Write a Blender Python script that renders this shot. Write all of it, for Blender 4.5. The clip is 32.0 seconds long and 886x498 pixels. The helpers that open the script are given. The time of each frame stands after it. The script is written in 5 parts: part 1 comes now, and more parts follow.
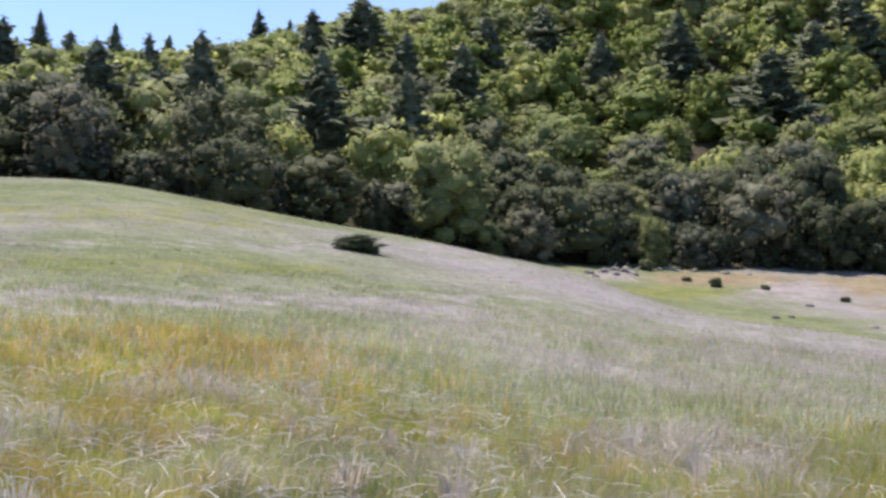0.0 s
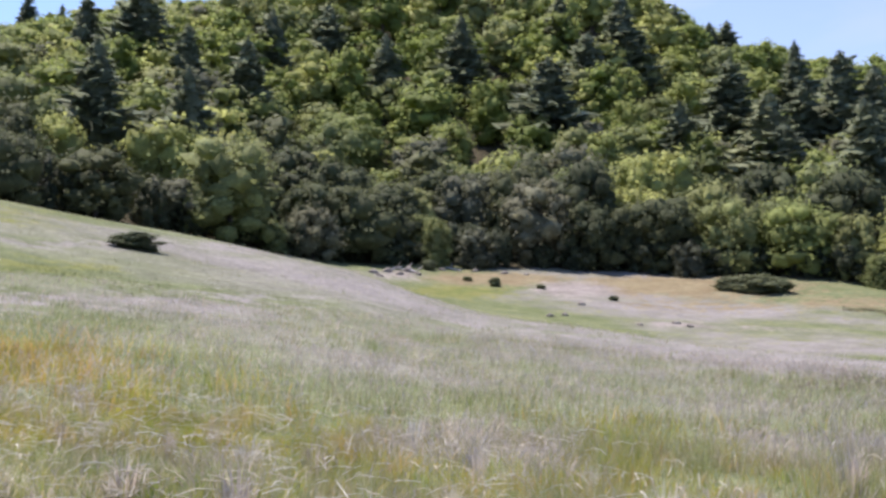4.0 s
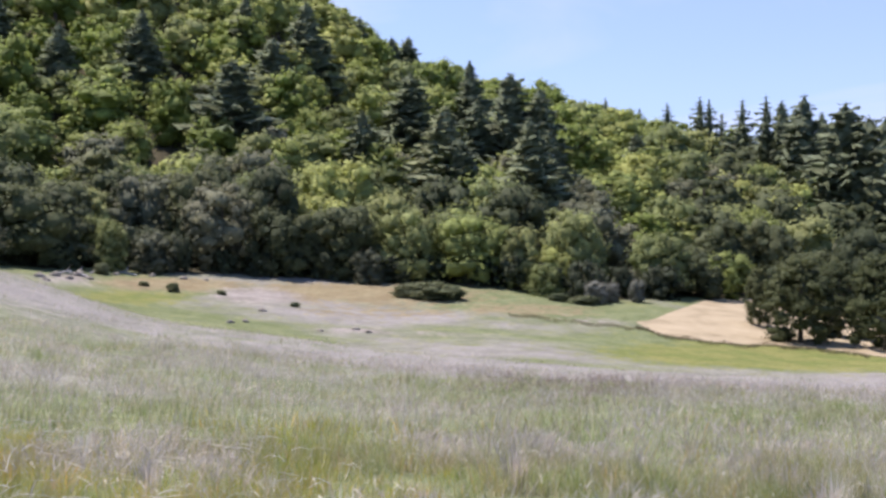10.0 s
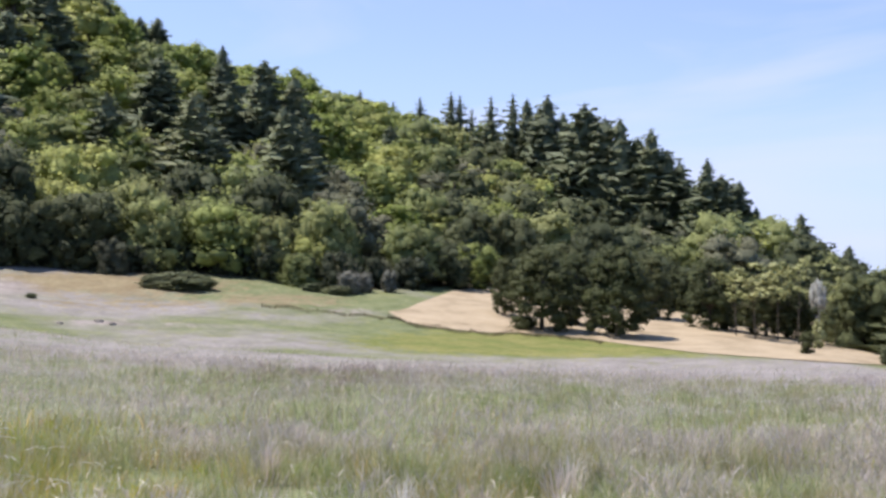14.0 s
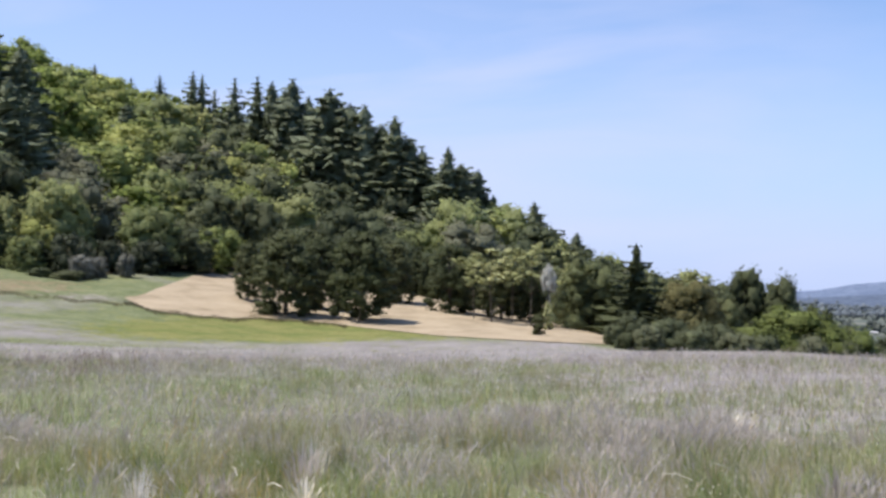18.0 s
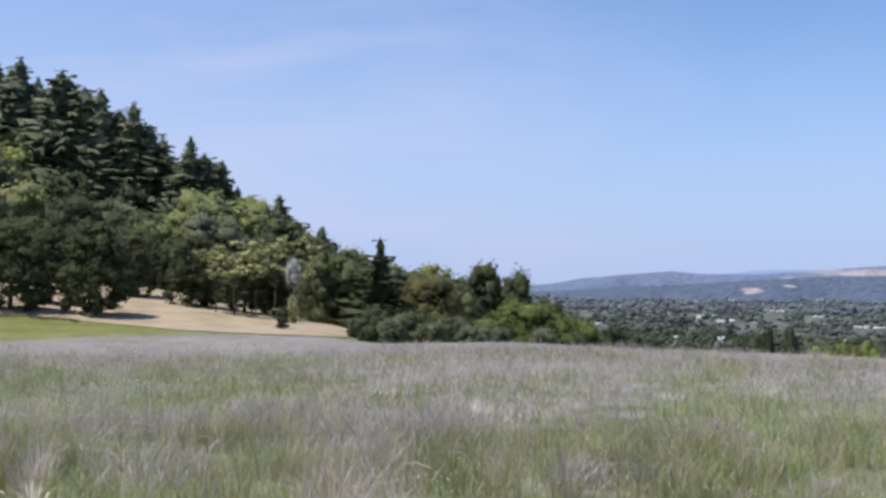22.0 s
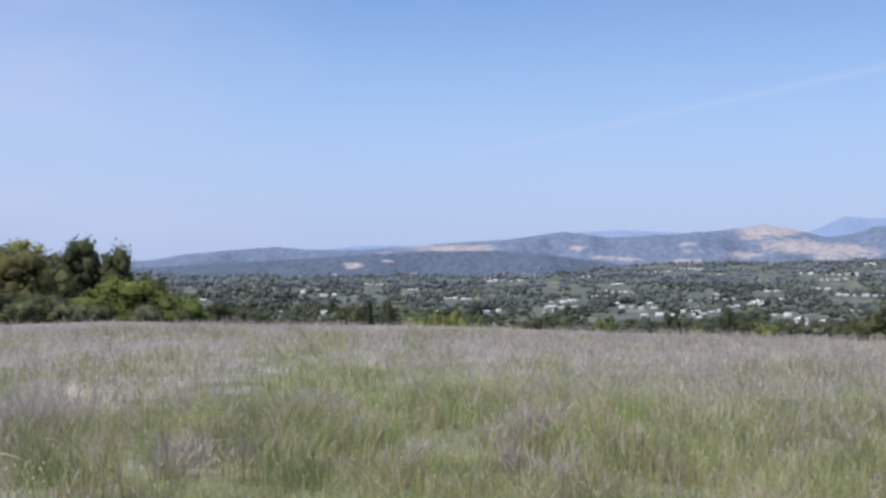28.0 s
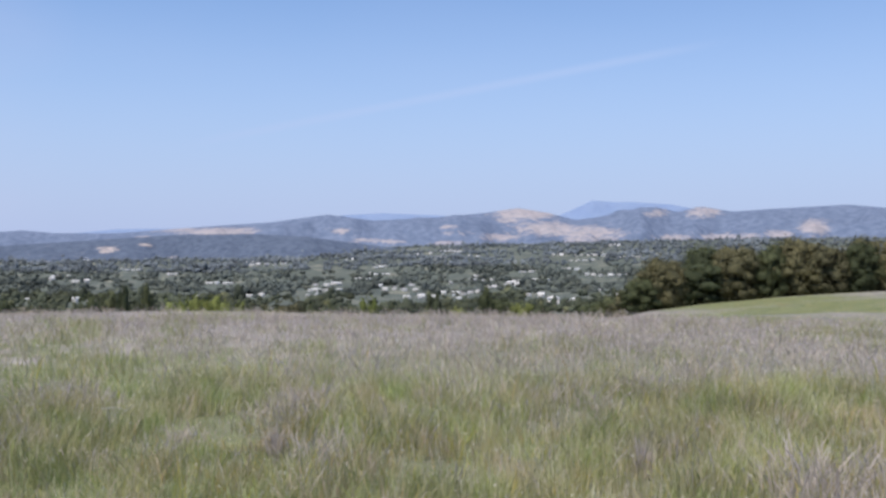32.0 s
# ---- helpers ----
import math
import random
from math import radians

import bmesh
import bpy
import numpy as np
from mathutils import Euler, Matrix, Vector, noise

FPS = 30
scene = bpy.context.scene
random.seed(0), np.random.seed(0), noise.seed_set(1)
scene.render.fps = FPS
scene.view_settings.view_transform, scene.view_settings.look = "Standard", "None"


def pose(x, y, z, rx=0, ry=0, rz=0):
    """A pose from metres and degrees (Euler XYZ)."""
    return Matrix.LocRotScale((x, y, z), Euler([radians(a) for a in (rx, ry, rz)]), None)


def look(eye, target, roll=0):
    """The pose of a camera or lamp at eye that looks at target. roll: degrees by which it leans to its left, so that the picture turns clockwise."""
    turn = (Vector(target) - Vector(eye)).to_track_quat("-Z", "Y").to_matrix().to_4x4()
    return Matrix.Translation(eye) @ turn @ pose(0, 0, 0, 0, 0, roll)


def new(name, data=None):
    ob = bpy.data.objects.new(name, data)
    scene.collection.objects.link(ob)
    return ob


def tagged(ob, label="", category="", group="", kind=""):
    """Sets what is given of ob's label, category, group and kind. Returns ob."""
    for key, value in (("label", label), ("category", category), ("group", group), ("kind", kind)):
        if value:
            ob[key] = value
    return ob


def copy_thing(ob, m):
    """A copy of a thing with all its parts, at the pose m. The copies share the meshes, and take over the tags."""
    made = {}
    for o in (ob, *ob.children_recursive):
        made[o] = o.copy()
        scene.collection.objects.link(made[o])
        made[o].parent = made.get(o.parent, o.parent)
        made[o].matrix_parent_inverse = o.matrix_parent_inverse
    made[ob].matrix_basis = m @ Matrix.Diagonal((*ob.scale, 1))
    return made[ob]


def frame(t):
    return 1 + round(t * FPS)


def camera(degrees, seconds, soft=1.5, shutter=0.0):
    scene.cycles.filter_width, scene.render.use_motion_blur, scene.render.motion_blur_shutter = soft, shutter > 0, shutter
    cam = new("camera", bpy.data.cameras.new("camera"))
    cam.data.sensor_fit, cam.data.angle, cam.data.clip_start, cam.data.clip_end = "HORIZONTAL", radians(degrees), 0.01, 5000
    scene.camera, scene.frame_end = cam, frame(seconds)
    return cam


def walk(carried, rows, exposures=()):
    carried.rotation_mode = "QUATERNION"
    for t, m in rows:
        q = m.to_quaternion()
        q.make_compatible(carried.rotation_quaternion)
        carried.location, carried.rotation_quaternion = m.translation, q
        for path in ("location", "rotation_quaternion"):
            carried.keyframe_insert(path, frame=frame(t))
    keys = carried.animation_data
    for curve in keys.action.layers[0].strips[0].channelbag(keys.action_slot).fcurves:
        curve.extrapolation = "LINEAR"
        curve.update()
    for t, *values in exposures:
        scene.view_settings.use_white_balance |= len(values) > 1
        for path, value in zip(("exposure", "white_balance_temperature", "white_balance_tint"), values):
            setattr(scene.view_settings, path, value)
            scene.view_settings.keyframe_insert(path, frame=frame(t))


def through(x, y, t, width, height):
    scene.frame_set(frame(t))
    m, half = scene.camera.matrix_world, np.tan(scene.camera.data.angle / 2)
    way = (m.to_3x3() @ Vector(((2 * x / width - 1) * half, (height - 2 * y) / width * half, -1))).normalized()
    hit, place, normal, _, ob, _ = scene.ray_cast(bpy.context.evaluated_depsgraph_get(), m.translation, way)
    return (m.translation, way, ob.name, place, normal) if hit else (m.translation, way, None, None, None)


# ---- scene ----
# ---- the camera: one turn on the spot, eye 1.6 m over the meadow ----
cam = camera(45.82, 32.0, soft=2.9, shutter=0.5)
# seconds, yaw, pitch, roll in degrees
PATH = [
    (0.0, 0.12, 2.52, 0.67), (0.5, -1.31, 2.53, 0.63), (1.0, -2.76, 2.55, 0.59), (1.5, -4.23, 2.57, 0.55),
    (2.0, -5.70, 2.58, 0.54), (2.5, -7.17, 2.59, 0.55), (3.0, -8.65, 2.60, 0.55), (3.5, -10.14, 2.61, 0.57),
    (5.5, -16.03, 2.66, 0.58), (6.0, -17.48, 2.69, 0.60), (6.5, -18.93, 2.71, 0.63), (7.0, -20.39, 2.74, 0.65),
    (7.5, -21.83, 2.79, 0.64), (8.0, -23.25, 2.85, 0.60), (8.5, -24.64, 2.90, 0.57), (9.0, -26.06, 2.97, 0.59),
    (9.5, -27.47, 3.06, 0.66), (10.0, -28.88, 3.16, 0.74), (10.5, -30.37, 3.22, 0.80), (11.0, -31.96, 3.24, 0.86),
    (11.5, -33.60, 3.22, 0.91), (12.0, -35.28, 3.16, 0.93), (12.5, -36.98, 3.09, 0.91), (13.0, -38.76, 3.01, 0.82),
    (13.5, -40.53, 2.90, 0.68), (14.0, -42.30, 2.77, 0.52), (14.5, -44.07, 2.65, 0.38), (16.5, -50.98, 2.26, 0.19),
    (17.0, -52.76, 2.20, 0.23), (17.5, -54.44, 2.11, 0.28), (18.0, -56.22, 2.04, 0.33), (18.5, -58.00, 1.95, 0.36),
    (19.0, -59.73, 1.87, 0.41), (19.5, -61.47, 1.82, 0.45), (20.0, -63.21, 1.78, 0.52), (20.5, -64.91, 1.79, 0.54),
    (21.0, -66.64, 1.79, 0.52), (21.5, -68.38, 1.78, 0.50), (22.0, -70.10, 1.77, 0.47), (22.5, -71.90, 1.72, 0.45),
    (23.0, -73.70, 1.64, 0.41), (23.5, -75.51, 1.56, 0.39), (24.0, -77.30, 1.47, 0.40), (24.5, -79.12, 1.37, 0.44),
    (25.0, -80.94, 1.28, 0.47), (25.5, -82.76, 1.18, 0.46), (27.5, -89.74, 0.69, 0.22), (28.0, -91.43, 0.56, 0.17),
    (28.5, -93.13, 0.47, 0.12), (29.0, -94.74, 0.37, 0.08), (29.5, -96.41, 0.26, 0.05), (30.0, -98.06, 0.15, 0.05),
    (30.5, -99.66, 0.03, 0.03), (31.0, -101.25, -0.10, -0.02), (31.5, -102.77, -0.24, -0.06), (32.0, -104.29, -0.37, -0.11),
]


def turned(yaw, pitch, roll):
    y, p = radians(yaw), radians(pitch)
    return look((0.05, 0.05, 0), (0.05 - math.sin(y) * math.cos(p), 0.05 + math.cos(y) * math.cos(p), math.sin(p)), roll)


# the camera stops down a little as the bright sky fills its view
walk(cam, [(t, turned(a, b, c)) for t, a, b, c in PATH],
     [(0, 0.78, 6500, 18), (9, 0.80, 6500, 17), (14, 0.73, 6500, 15), (19, 0.50, 6400, 12), (22, 0.31, 6280, 11.5), (25, 0.28, 6270, 11), (32, 0.26, 6450, 13)])

# ---- sky and sun ----
SUN_AZ, SUN_EL = 36.0, 65.0      # to the left of the first view, high
world = bpy.data.worlds.new("sky")
scene.world = world
world.use_nodes = True
wn, wl = world.node_tree.nodes, world.node_tree.links
wn.clear()
sky = wn.new("ShaderNodeTexSky")
sky.sky_type, sky.sun_disc = "NISHITA", False
sky.sun_elevation, sky.sun_rotation = radians(SUN_EL), radians(-SUN_AZ)
sky.air_density, sky.dust_density, sky.ozone_density = 1.0, 0.35, 3.0
coords = wn.new("ShaderNodeTexCoord")
spread = wn.new("ShaderNodeMapping")
spread.inputs["Scale"].default_value = (1.2, 1.6, 6.0)
spread.inputs["Rotation"].default_value = (0.35, 0.55, 0.3)
cirrus = wn.new("ShaderNodeTexNoise")
cirrus.inputs["Scale"].default_value, cirrus.inputs["Detail"].default_value = 1.6, 7.0
cirrus.inputs["Distortion"].default_value = 0.6
veil = wn.new("ShaderNodeMapRange")
veil.inputs["From Min"].default_value, veil.inputs["From Max"].default_value = 0.40, 0.64
veil.inputs["To Min"].default_value, veil.inputs["To Max"].default_value = 0.28, 0.95
whiten = wn.new("ShaderNodeMix")
whiten.data_type = "RGBA"
whiten.inputs["B"].default_value = (4.75, 4.75, 5.6, 1)
backg = wn.new("ShaderNodeBackground")
backg.inputs["Strength"].default_value = 0.110
wout = wn.new("ShaderNodeOutputWorld")
wl.new(coords.outputs["Generated"], spread.inputs["Vector"])
wl.new(spread.outputs["Vector"], cirrus.inputs["Vector"])
wl.new(cirrus.outputs["Fac"], veil.inputs["Value"])
# the thin cloud lies mostly towards the sun
toward = wn.new("ShaderNodeVectorMath")
toward.operation = "DOT_PRODUCT"
toward.inputs[1].default_value = (0.60, 0.79, 0.15)
side = wn.new("ShaderNodeMapRange")
side.inputs["From Min"].default_value, side.inputs["From Max"].default_value = 0.68, 0.97
side.inputs["To Min"].default_value, side.inputs["To Max"].default_value = 0.05, 0.95
cloud = wn.new("ShaderNodeMath")
cloud.operation = "MULTIPLY"
wl.new(coords.outputs["Generated"], toward.inputs[0])
wl.new(toward.outputs["Value"], side.inputs["Value"])
wl.new(side.outputs["Result"], cloud.inputs[0])
wl.new(veil.outputs["Result"], cloud.inputs[1])
wl.new(cloud.outputs["Value"], whiten.inputs["Factor"])
split = wn.new("ShaderNodeSeparateXYZ")
low = wn.new("ShaderNodeMapRange")
low.interpolation_type = "SMOOTHSTEP"
low.inputs["From Min"].default_value, low.inputs["From Max"].default_value = -0.02, 0.27
low.inputs["To Min"].default_value, low.inputs["To Max"].default_value = 0.9, 0.0
pale = wn.new("ShaderNodeMix")
pale.data_type = "RGBA"
pale.inputs["B"].default_value = (3.45, 4.02, 5.42, 1)
wl.new(coords.outputs["Generated"], split.inputs["Vector"])
wl.new(split.outputs["Z"], low.inputs["Value"])
wl.new(low.outputs["Result"], pale.inputs["Factor"])
# one thin contrail over the plain
ends = [(-math.sin(radians(a)) * math.cos(radians(e)), math.cos(radians(a)) * math.cos(radians(e)), math.sin(radians(e))) for a, e in ((-92.5, 5.6), (-112.5, 9.4))]
across = Vector(ends[0]).cross(Vector(ends[1])).normalized()
off = wn.new("ShaderNodeVectorMath")
off.operation = "DOT_PRODUCT"
off.inputs[1].default_value = across
size = wn.new("ShaderNodeMath")
size.operation = "ABSOLUTE"
thin = wn.new("ShaderNodeMapRange")
thin.interpolation_type = "SMOOTHSTEP"
thin.inputs["From Min"].default_value, thin.inputs["From Max"].default_value = 0.0, 0.0065
thin.inputs["To Min"].default_value, thin.inputs["To Max"].default_value = 0.27, 0.0
middle = wn.new("ShaderNodeVectorMath")
middle.operation = "DOT_PRODUCT"
middle.inputs[1].default_value = (Vector(ends[0]) * 0.4 + Vector(ends[1]) * 0.6).normalized()
fade = wn.new("ShaderNodeMapRange")
fade.interpolation_type = "SMOOTHSTEP"
fade.inputs["From Min"].default_value, fade.inputs["From Max"].default_value = 0.962, 0.99
trail = wn.new("ShaderNodeMath")
trail.operation = "MULTIPLY"
streak = wn.new("ShaderNodeMix")
streak.data_type = "RGBA"
streak.inputs["B"].default_value = (5.0, 5.4, 6.4, 1)
wl.new(coords.outputs["Generated"], off.inputs[0])
wl.new(off.outputs["Value"], size.inputs[0])
wl.new(size.outputs["Value"], thin.inputs["Value"])
wl.new(coords.outputs["Generated"], middle.inputs[0])
wl.new(middle.outputs["Value"], fade.inputs["Value"])
wl.new(thin.outputs["Result"], trail.inputs[0])
wl.new(fade.outputs["Result"], trail.inputs[1])
wl.new(trail.outputs["Value"], streak.inputs["Factor"])
wl.new(sky.outputs["Color"], streak.inputs["A"])
wl.new(streak.outputs["Result"], pale.inputs["A"])
clear = wn.new("ShaderNodeMix")
clear.data_type, clear.blend_type = "RGBA", "MULTIPLY"
clear.inputs["Factor"].default_value = 1.0
clear.inputs["B"].default_value = (0.91, 0.99, 1.13, 1)
wl.new(pale.outputs["Result"], whiten.inputs["A"])
wl.new(whiten.outputs["Result"], clear.inputs["A"])
wl.new(clear.outputs["Result"], backg.inputs["Color"])
wl.new(backg.outputs["Background"], wout.inputs["Surface"])

lamp = bpy.data.lights.new("sun", "SUN")
lamp.energy, lamp.angle, lamp.color = 4.5, radians(0.6), (1.0, 0.95, 0.86)
sun = new("sun", lamp)
sa, se = radians(SUN_AZ), radians(SUN_EL)
sun.matrix_world = look((-math.sin(sa) * math.cos(se) * 50, math.cos(sa) * math.cos(se) * 50, math.sin(se) * 50), (0, 0, 0))


# ---- materials ----
class Nodes:
    """Short hand for one node material."""

    def __init__(self, name):
        self.m = bpy.data.materials.new(name)
        self.m.use_nodes = True
        self.t = self.m.node_tree
        self.t.nodes.clear()
        self.out = self.t.nodes.new("ShaderNodeOutputMaterial")

    def node(self, kind, **values):
        n = self.t.nodes.new(kind)
        for key, v in values.items():
            n.inputs[key.replace("_", " ")].default_value = v
        return n

    def link(self, a, b):
        self.t.links.new(a, b)

    def noise(self, scale, detail=4.0, rough=0.55, stretch=None):
        n = self.node("ShaderNodeTexNoise", Scale=scale, Detail=detail, Roughness=rough)
        c = self.t.nodes.new("ShaderNodeTexCoord")
        if stretch:
            mp = self.node("ShaderNodeMapping", Scale=stretch)
            self.link(c.outputs["Object"], mp.inputs["Vector"])
            self.link(mp.outputs["Vector"], n.inputs["Vector"])
        else:
            self.link(c.outputs["Object"], n.inputs["Vector"])
        return n.outputs["Fac"]

    def world_noise(self, scale, detail=3.0, rough=0.55):
        n = self.node("ShaderNodeTexNoise", Scale=scale, Detail=detail, Roughness=rough)
        g = self.t.nodes.new("ShaderNodeNewGeometry")
        self.link(g.outputs["Position"], n.inputs["Vector"])
        return n.outputs["Fac"]

    def ramp(self, fac, *stops):
        n = self.t.nodes.new("ShaderNodeValToRGB")
        el = n.color_ramp.elements
        while len(el) < len(stops):
            el.new(0.5)
        for e, (p, c) in zip(el, stops):
            e.position, e.color = p, (*c, 1)
        self.link(fac, n.inputs["Fac"])
        return n.outputs["Color"]

    def mix(self, fac, a, b, mode="MIX"):
        n = self.t.nodes.new("ShaderNodeMix")
        n.data_type, n.blend_type = "RGBA", mode
        for value, key in ((fac, "Factor"), (a, "A"), (b, "B")):
            if isinstance(value, (int, float)):
                n.inputs[key].default_value = value
            elif isinstance(value, tuple):
                n.inputs[key].default_value = (*value, 1)
            else:
                self.link(value, n.inputs[key])
        return n.outputs["Result"]

    def span(self, value, lo, hi, a=0.0, b=1.0):
        n = self.node("ShaderNodeMapRange", From_Min=lo, From_Max=hi, To_Min=a, To_Max=b)
        self.link(value, n.inputs["Value"])
        return n.outputs["Result"]

    def chance(self):
        return self.t.nodes.new("ShaderNodeObjectInfo").outputs["Random"]

    def island(self):
        return self.t.nodes.new("ShaderNodeNewGeometry").outputs["Random Per Island"]

    def surface(self, color, rough=0.8, bump=None, strength=0.4, distance=0.05, specular=0.3):
        p = self.node("ShaderNodeBsdfPrincipled", Roughness=rough)
        p.inputs["Specular IOR Level"].default_value = specular
        if isinstance(color, tuple):
            p.inputs["Base Color"].default_value = (*color, 1)
        else:
            self.link(color, p.inputs["Base Color"])
        if bump is not None:
            b = self.node("ShaderNodeBump", Strength=strength, Distance=distance)
            self.link(bump, b.inputs["Height"])
            self.link(b.outputs["Normal"], p.inputs["Normal"])
        self.link(p.outputs["BSDF"], self.out.inputs["Surface"])
        return self.m

    def leafy(self, color, through=0.3, rough=0.6, relief=0.0):
        """Leaves: a matt face with some light coming through."""
        p = self.node("ShaderNodeBsdfPrincipled", Roughness=rough)
        p.inputs["Specular IOR Level"].default_value = 0.12
        tr = self.t.nodes.new("ShaderNodeBsdfTranslucent")
        mx = self.node("ShaderNodeMixShader", Fac=through)
        self.link(color, p.inputs["Base Color"])
        self.link(color, tr.inputs["Color"])
        if relief:
            b = self.node("ShaderNodeBump", Strength=relief, Distance=0.4)
            self.link(self.noise(3.0, 5, 0.7), b.inputs["Height"])
            self.link(b.outputs["Normal"], p.inputs["Normal"])
        self.link(p.outputs["BSDF"], mx.inputs[1])
        self.link(tr.outputs["BSDF"], mx.inputs[2])
        self.link(mx.outputs["Shader"], self.out.inputs["Surface"])
        return self.m


def leaf_material(name, dark, light, other, through=0.3):
    k = Nodes(name)
    per_tree = k.ramp(k.chance(), (0.0, dark), (0.55, light), (1.0, other))
    fine = k.span(k.island(), 0, 1, 0.78, 1.24)
    patch = k.span(k.noise(0.9, 4), 0.3, 0.7, 0.78, 1.22)
    c = k.mix(1.0, per_tree, fine, "MULTIPLY")
    c = k.mix(1.0, c, patch, "MULTIPLY")
    c = k.mix(1.0, c, k.span(k.noise(4.5, 3, 0.7), 0.3, 0.7, 0.78, 1.25), "MULTIPLY")
    return k.leafy(c, through, relief=0.6)


M_BAY = leaf_material("bay_leaves", (0.246, 0.2903, 0.104), (0.3341, 0.3724, 0.1248), (0.4118, 0.4274, 0.1503), 0.5)
M_TAN = leaf_material("tanoak_leaves", (0.185, 0.2173, 0.09666), (0.2527, 0.284, 0.119), (0.3206, 0.3352, 0.1463), 0.5)
# base colour darkened for the shade at the wood's foot; dark trees share it
M_THICKET = leaf_material("shade_darkened_leaves", (0.0468, 0.05643, 0.03397), (0.06085, 0.07211, 0.041), (0.07726, 0.08892, 0.04914), 0.3)
M_COYOTE = leaf_material("coyote_leaves", (0.125, 0.150, 0.082), (0.16, 0.185, 0.10), (0.20, 0.215, 0.122), 0.4)
M_DOME = leaf_material("grey_bay_leaves", (0.1171, 0.1335, 0.05928), (0.1425, 0.1583, 0.07176), (0.1724, 0.1821, 0.08424), 0.4)
M_SPRING = leaf_material("fresh_spring_leaves", (0.1248, 0.156, 0.0458), (0.156, 0.1833, 0.0546), (0.1804, 0.1999, 0.0653), 0.4)
M_SHRUB = leaf_material("pale_shrub_leaves", (0.1215, 0.138, 0.0735), (0.1568, 0.173, 0.0945), (0.196, 0.203, 0.1246), 0.4)
M_OAK = leaf_material("oak_leaves", (0.08498, 0.09963, 0.05444), (0.1172, 0.1334, 0.06735), (0.1525, 0.1641, 0.08309), 0.45)
M_HOLM = leaf_material("dark_oak_leaves", (0.06548, 0.07888, 0.0429), (0.09029, 0.1056, 0.05306), (0.1174, 0.1299, 0.06548), 0.45)
M_OLIVE = leaf_material("grey_green_leaves", (0.1306, 0.1389, 0.09187), (0.1718, 0.1788, 0.1141), (0.2173, 0.2145, 0.1379), 0.4)
M_LIME = leaf_material("bright_spring_leaves", (0.1954, 0.2484, 0.0681), (0.241, 0.2903, 0.07828), (0.2826, 0.3195, 0.1021), 0.5)
M_FIR = leaf_material("fir_needles", (0.1729, 0.2012, 0.132), (0.2168, 0.2467, 0.1555), (0.264, 0.286, 0.176), 0.45)
M_PINE = leaf_material("pine_needles", (0.07154, 0.08452, 0.0392), (0.08903, 0.1025, 0.04596), (0.1091, 0.1187, 0.0551), 0.4)
M_KNOLL = leaf_material("brownish_oak_leaves", (0.085, 0.082, 0.045), (0.12, 0.113, 0.058), (0.15, 0.135, 0.07), 0.25)
M_BLOSSOM = leaf_material("pale_blossom_leaves", (0.56, 0.56, 0.53), (0.62, 0.62, 0.58), (0.66, 0.65, 0.61), 0.5)
M_ELDER = leaf_material("elder_leaves", (0.176, 0.18, 0.147), (0.235, 0.232, 0.195), (0.265, 0.263, 0.223))
M_PALM = leaf_material("pale_yellow_green_leaves", (0.303, 0.3226, 0.145), (0.3812, 0.391, 0.187), (0.4496, 0.4399, 0.2525))
M_BUDS = leaf_material("reddish_brown_leaves", (0.1381, 0.1292, 0.05692), (0.1515, 0.1408, 0.06026), (0.1604, 0.1497, 0.06529), 0.4)


def bark_material(name, dark, light):
    k = Nodes(name)
    n = k.noise(2.5, 6, 0.65, (4, 4, 0.7))
    return k.surface(k.ramp(n, (0.3, dark), (0.75, light)), 0.9, n, 0.8, 0.08)


M_BARK = bark_material("bark", (0.04, 0.032, 0.025), (0.15, 0.125, 0.10))
M_PALE_BARK = bark_material("pale_bark", (0.30, 0.28, 0.27), (0.62, 0.60, 0.60))


def ground_material():
    k = Nodes("meadow_ground")
    big, mid, fine = k.noise(0.035, 4, 0.6), k.noise(0.35, 4, 0.6), k.noise(6.0, 5, 0.7)

    def share(name):
        """How much of a kind of cover grows at a place, with a ragged edge."""
        a = k.t.nodes.new("ShaderNodeAttribute")
        a.attribute_name = name
        both = k.t.nodes.new("ShaderNodeMath")
        both.operation = "ADD"
        k.link(a.outputs["Fac"], both.inputs[0])
        k.link(k.span(k.noise(0.8, 6, 0.7), 0.25, 0.75, -0.6, 0.6), both.inputs[1])
        return k.span(both.outputs["Value"], 0.35, 0.75)
    green = k.ramp(mid, (0.35, (0.118, 0.137, 0.063)), (0.62, (0.166, 0.182, 0.096)))
    dry = k.ramp(mid, (0.3, (0.195, 0.178, 0.167)), (0.7, (0.265, 0.244, 0.230)))
    c = k.mix(k.span(big, 0.46, 0.60), green, dry)
    c = k.mix(share("seeding"), c, dry)
    c = k.mix(share("lush"), c, k.ramp(mid, (0.35, (0.126, 0.146, 0.044)), (0.65, (0.192, 0.186, 0.066))))
    c = k.mix(share("rust"), c, k.ramp(mid, (0.35, (0.190, 0.146, 0.088)), (0.65, (0.240, 0.200, 0.122))))
    c = k.mix(share("earth"), c, k.ramp(mid, (0.35, (0.205, 0.178, 0.160)), (0.65, (0.29, 0.256, 0.236))))
    c = k.mix(1.0, c, k.span(fine, 0.25, 0.75, 0.6, 1.35), "MULTIPLY")
    c = k.mix(1.0, c, k.span(k.noise(1.6, 4, 0.7), 0.3, 0.7, 0.8, 1.2), "MULTIPLY")
    return k.surface(c, 0.95, fine, 0.8, 0.08, 0.1)


M_GROUND = ground_material()


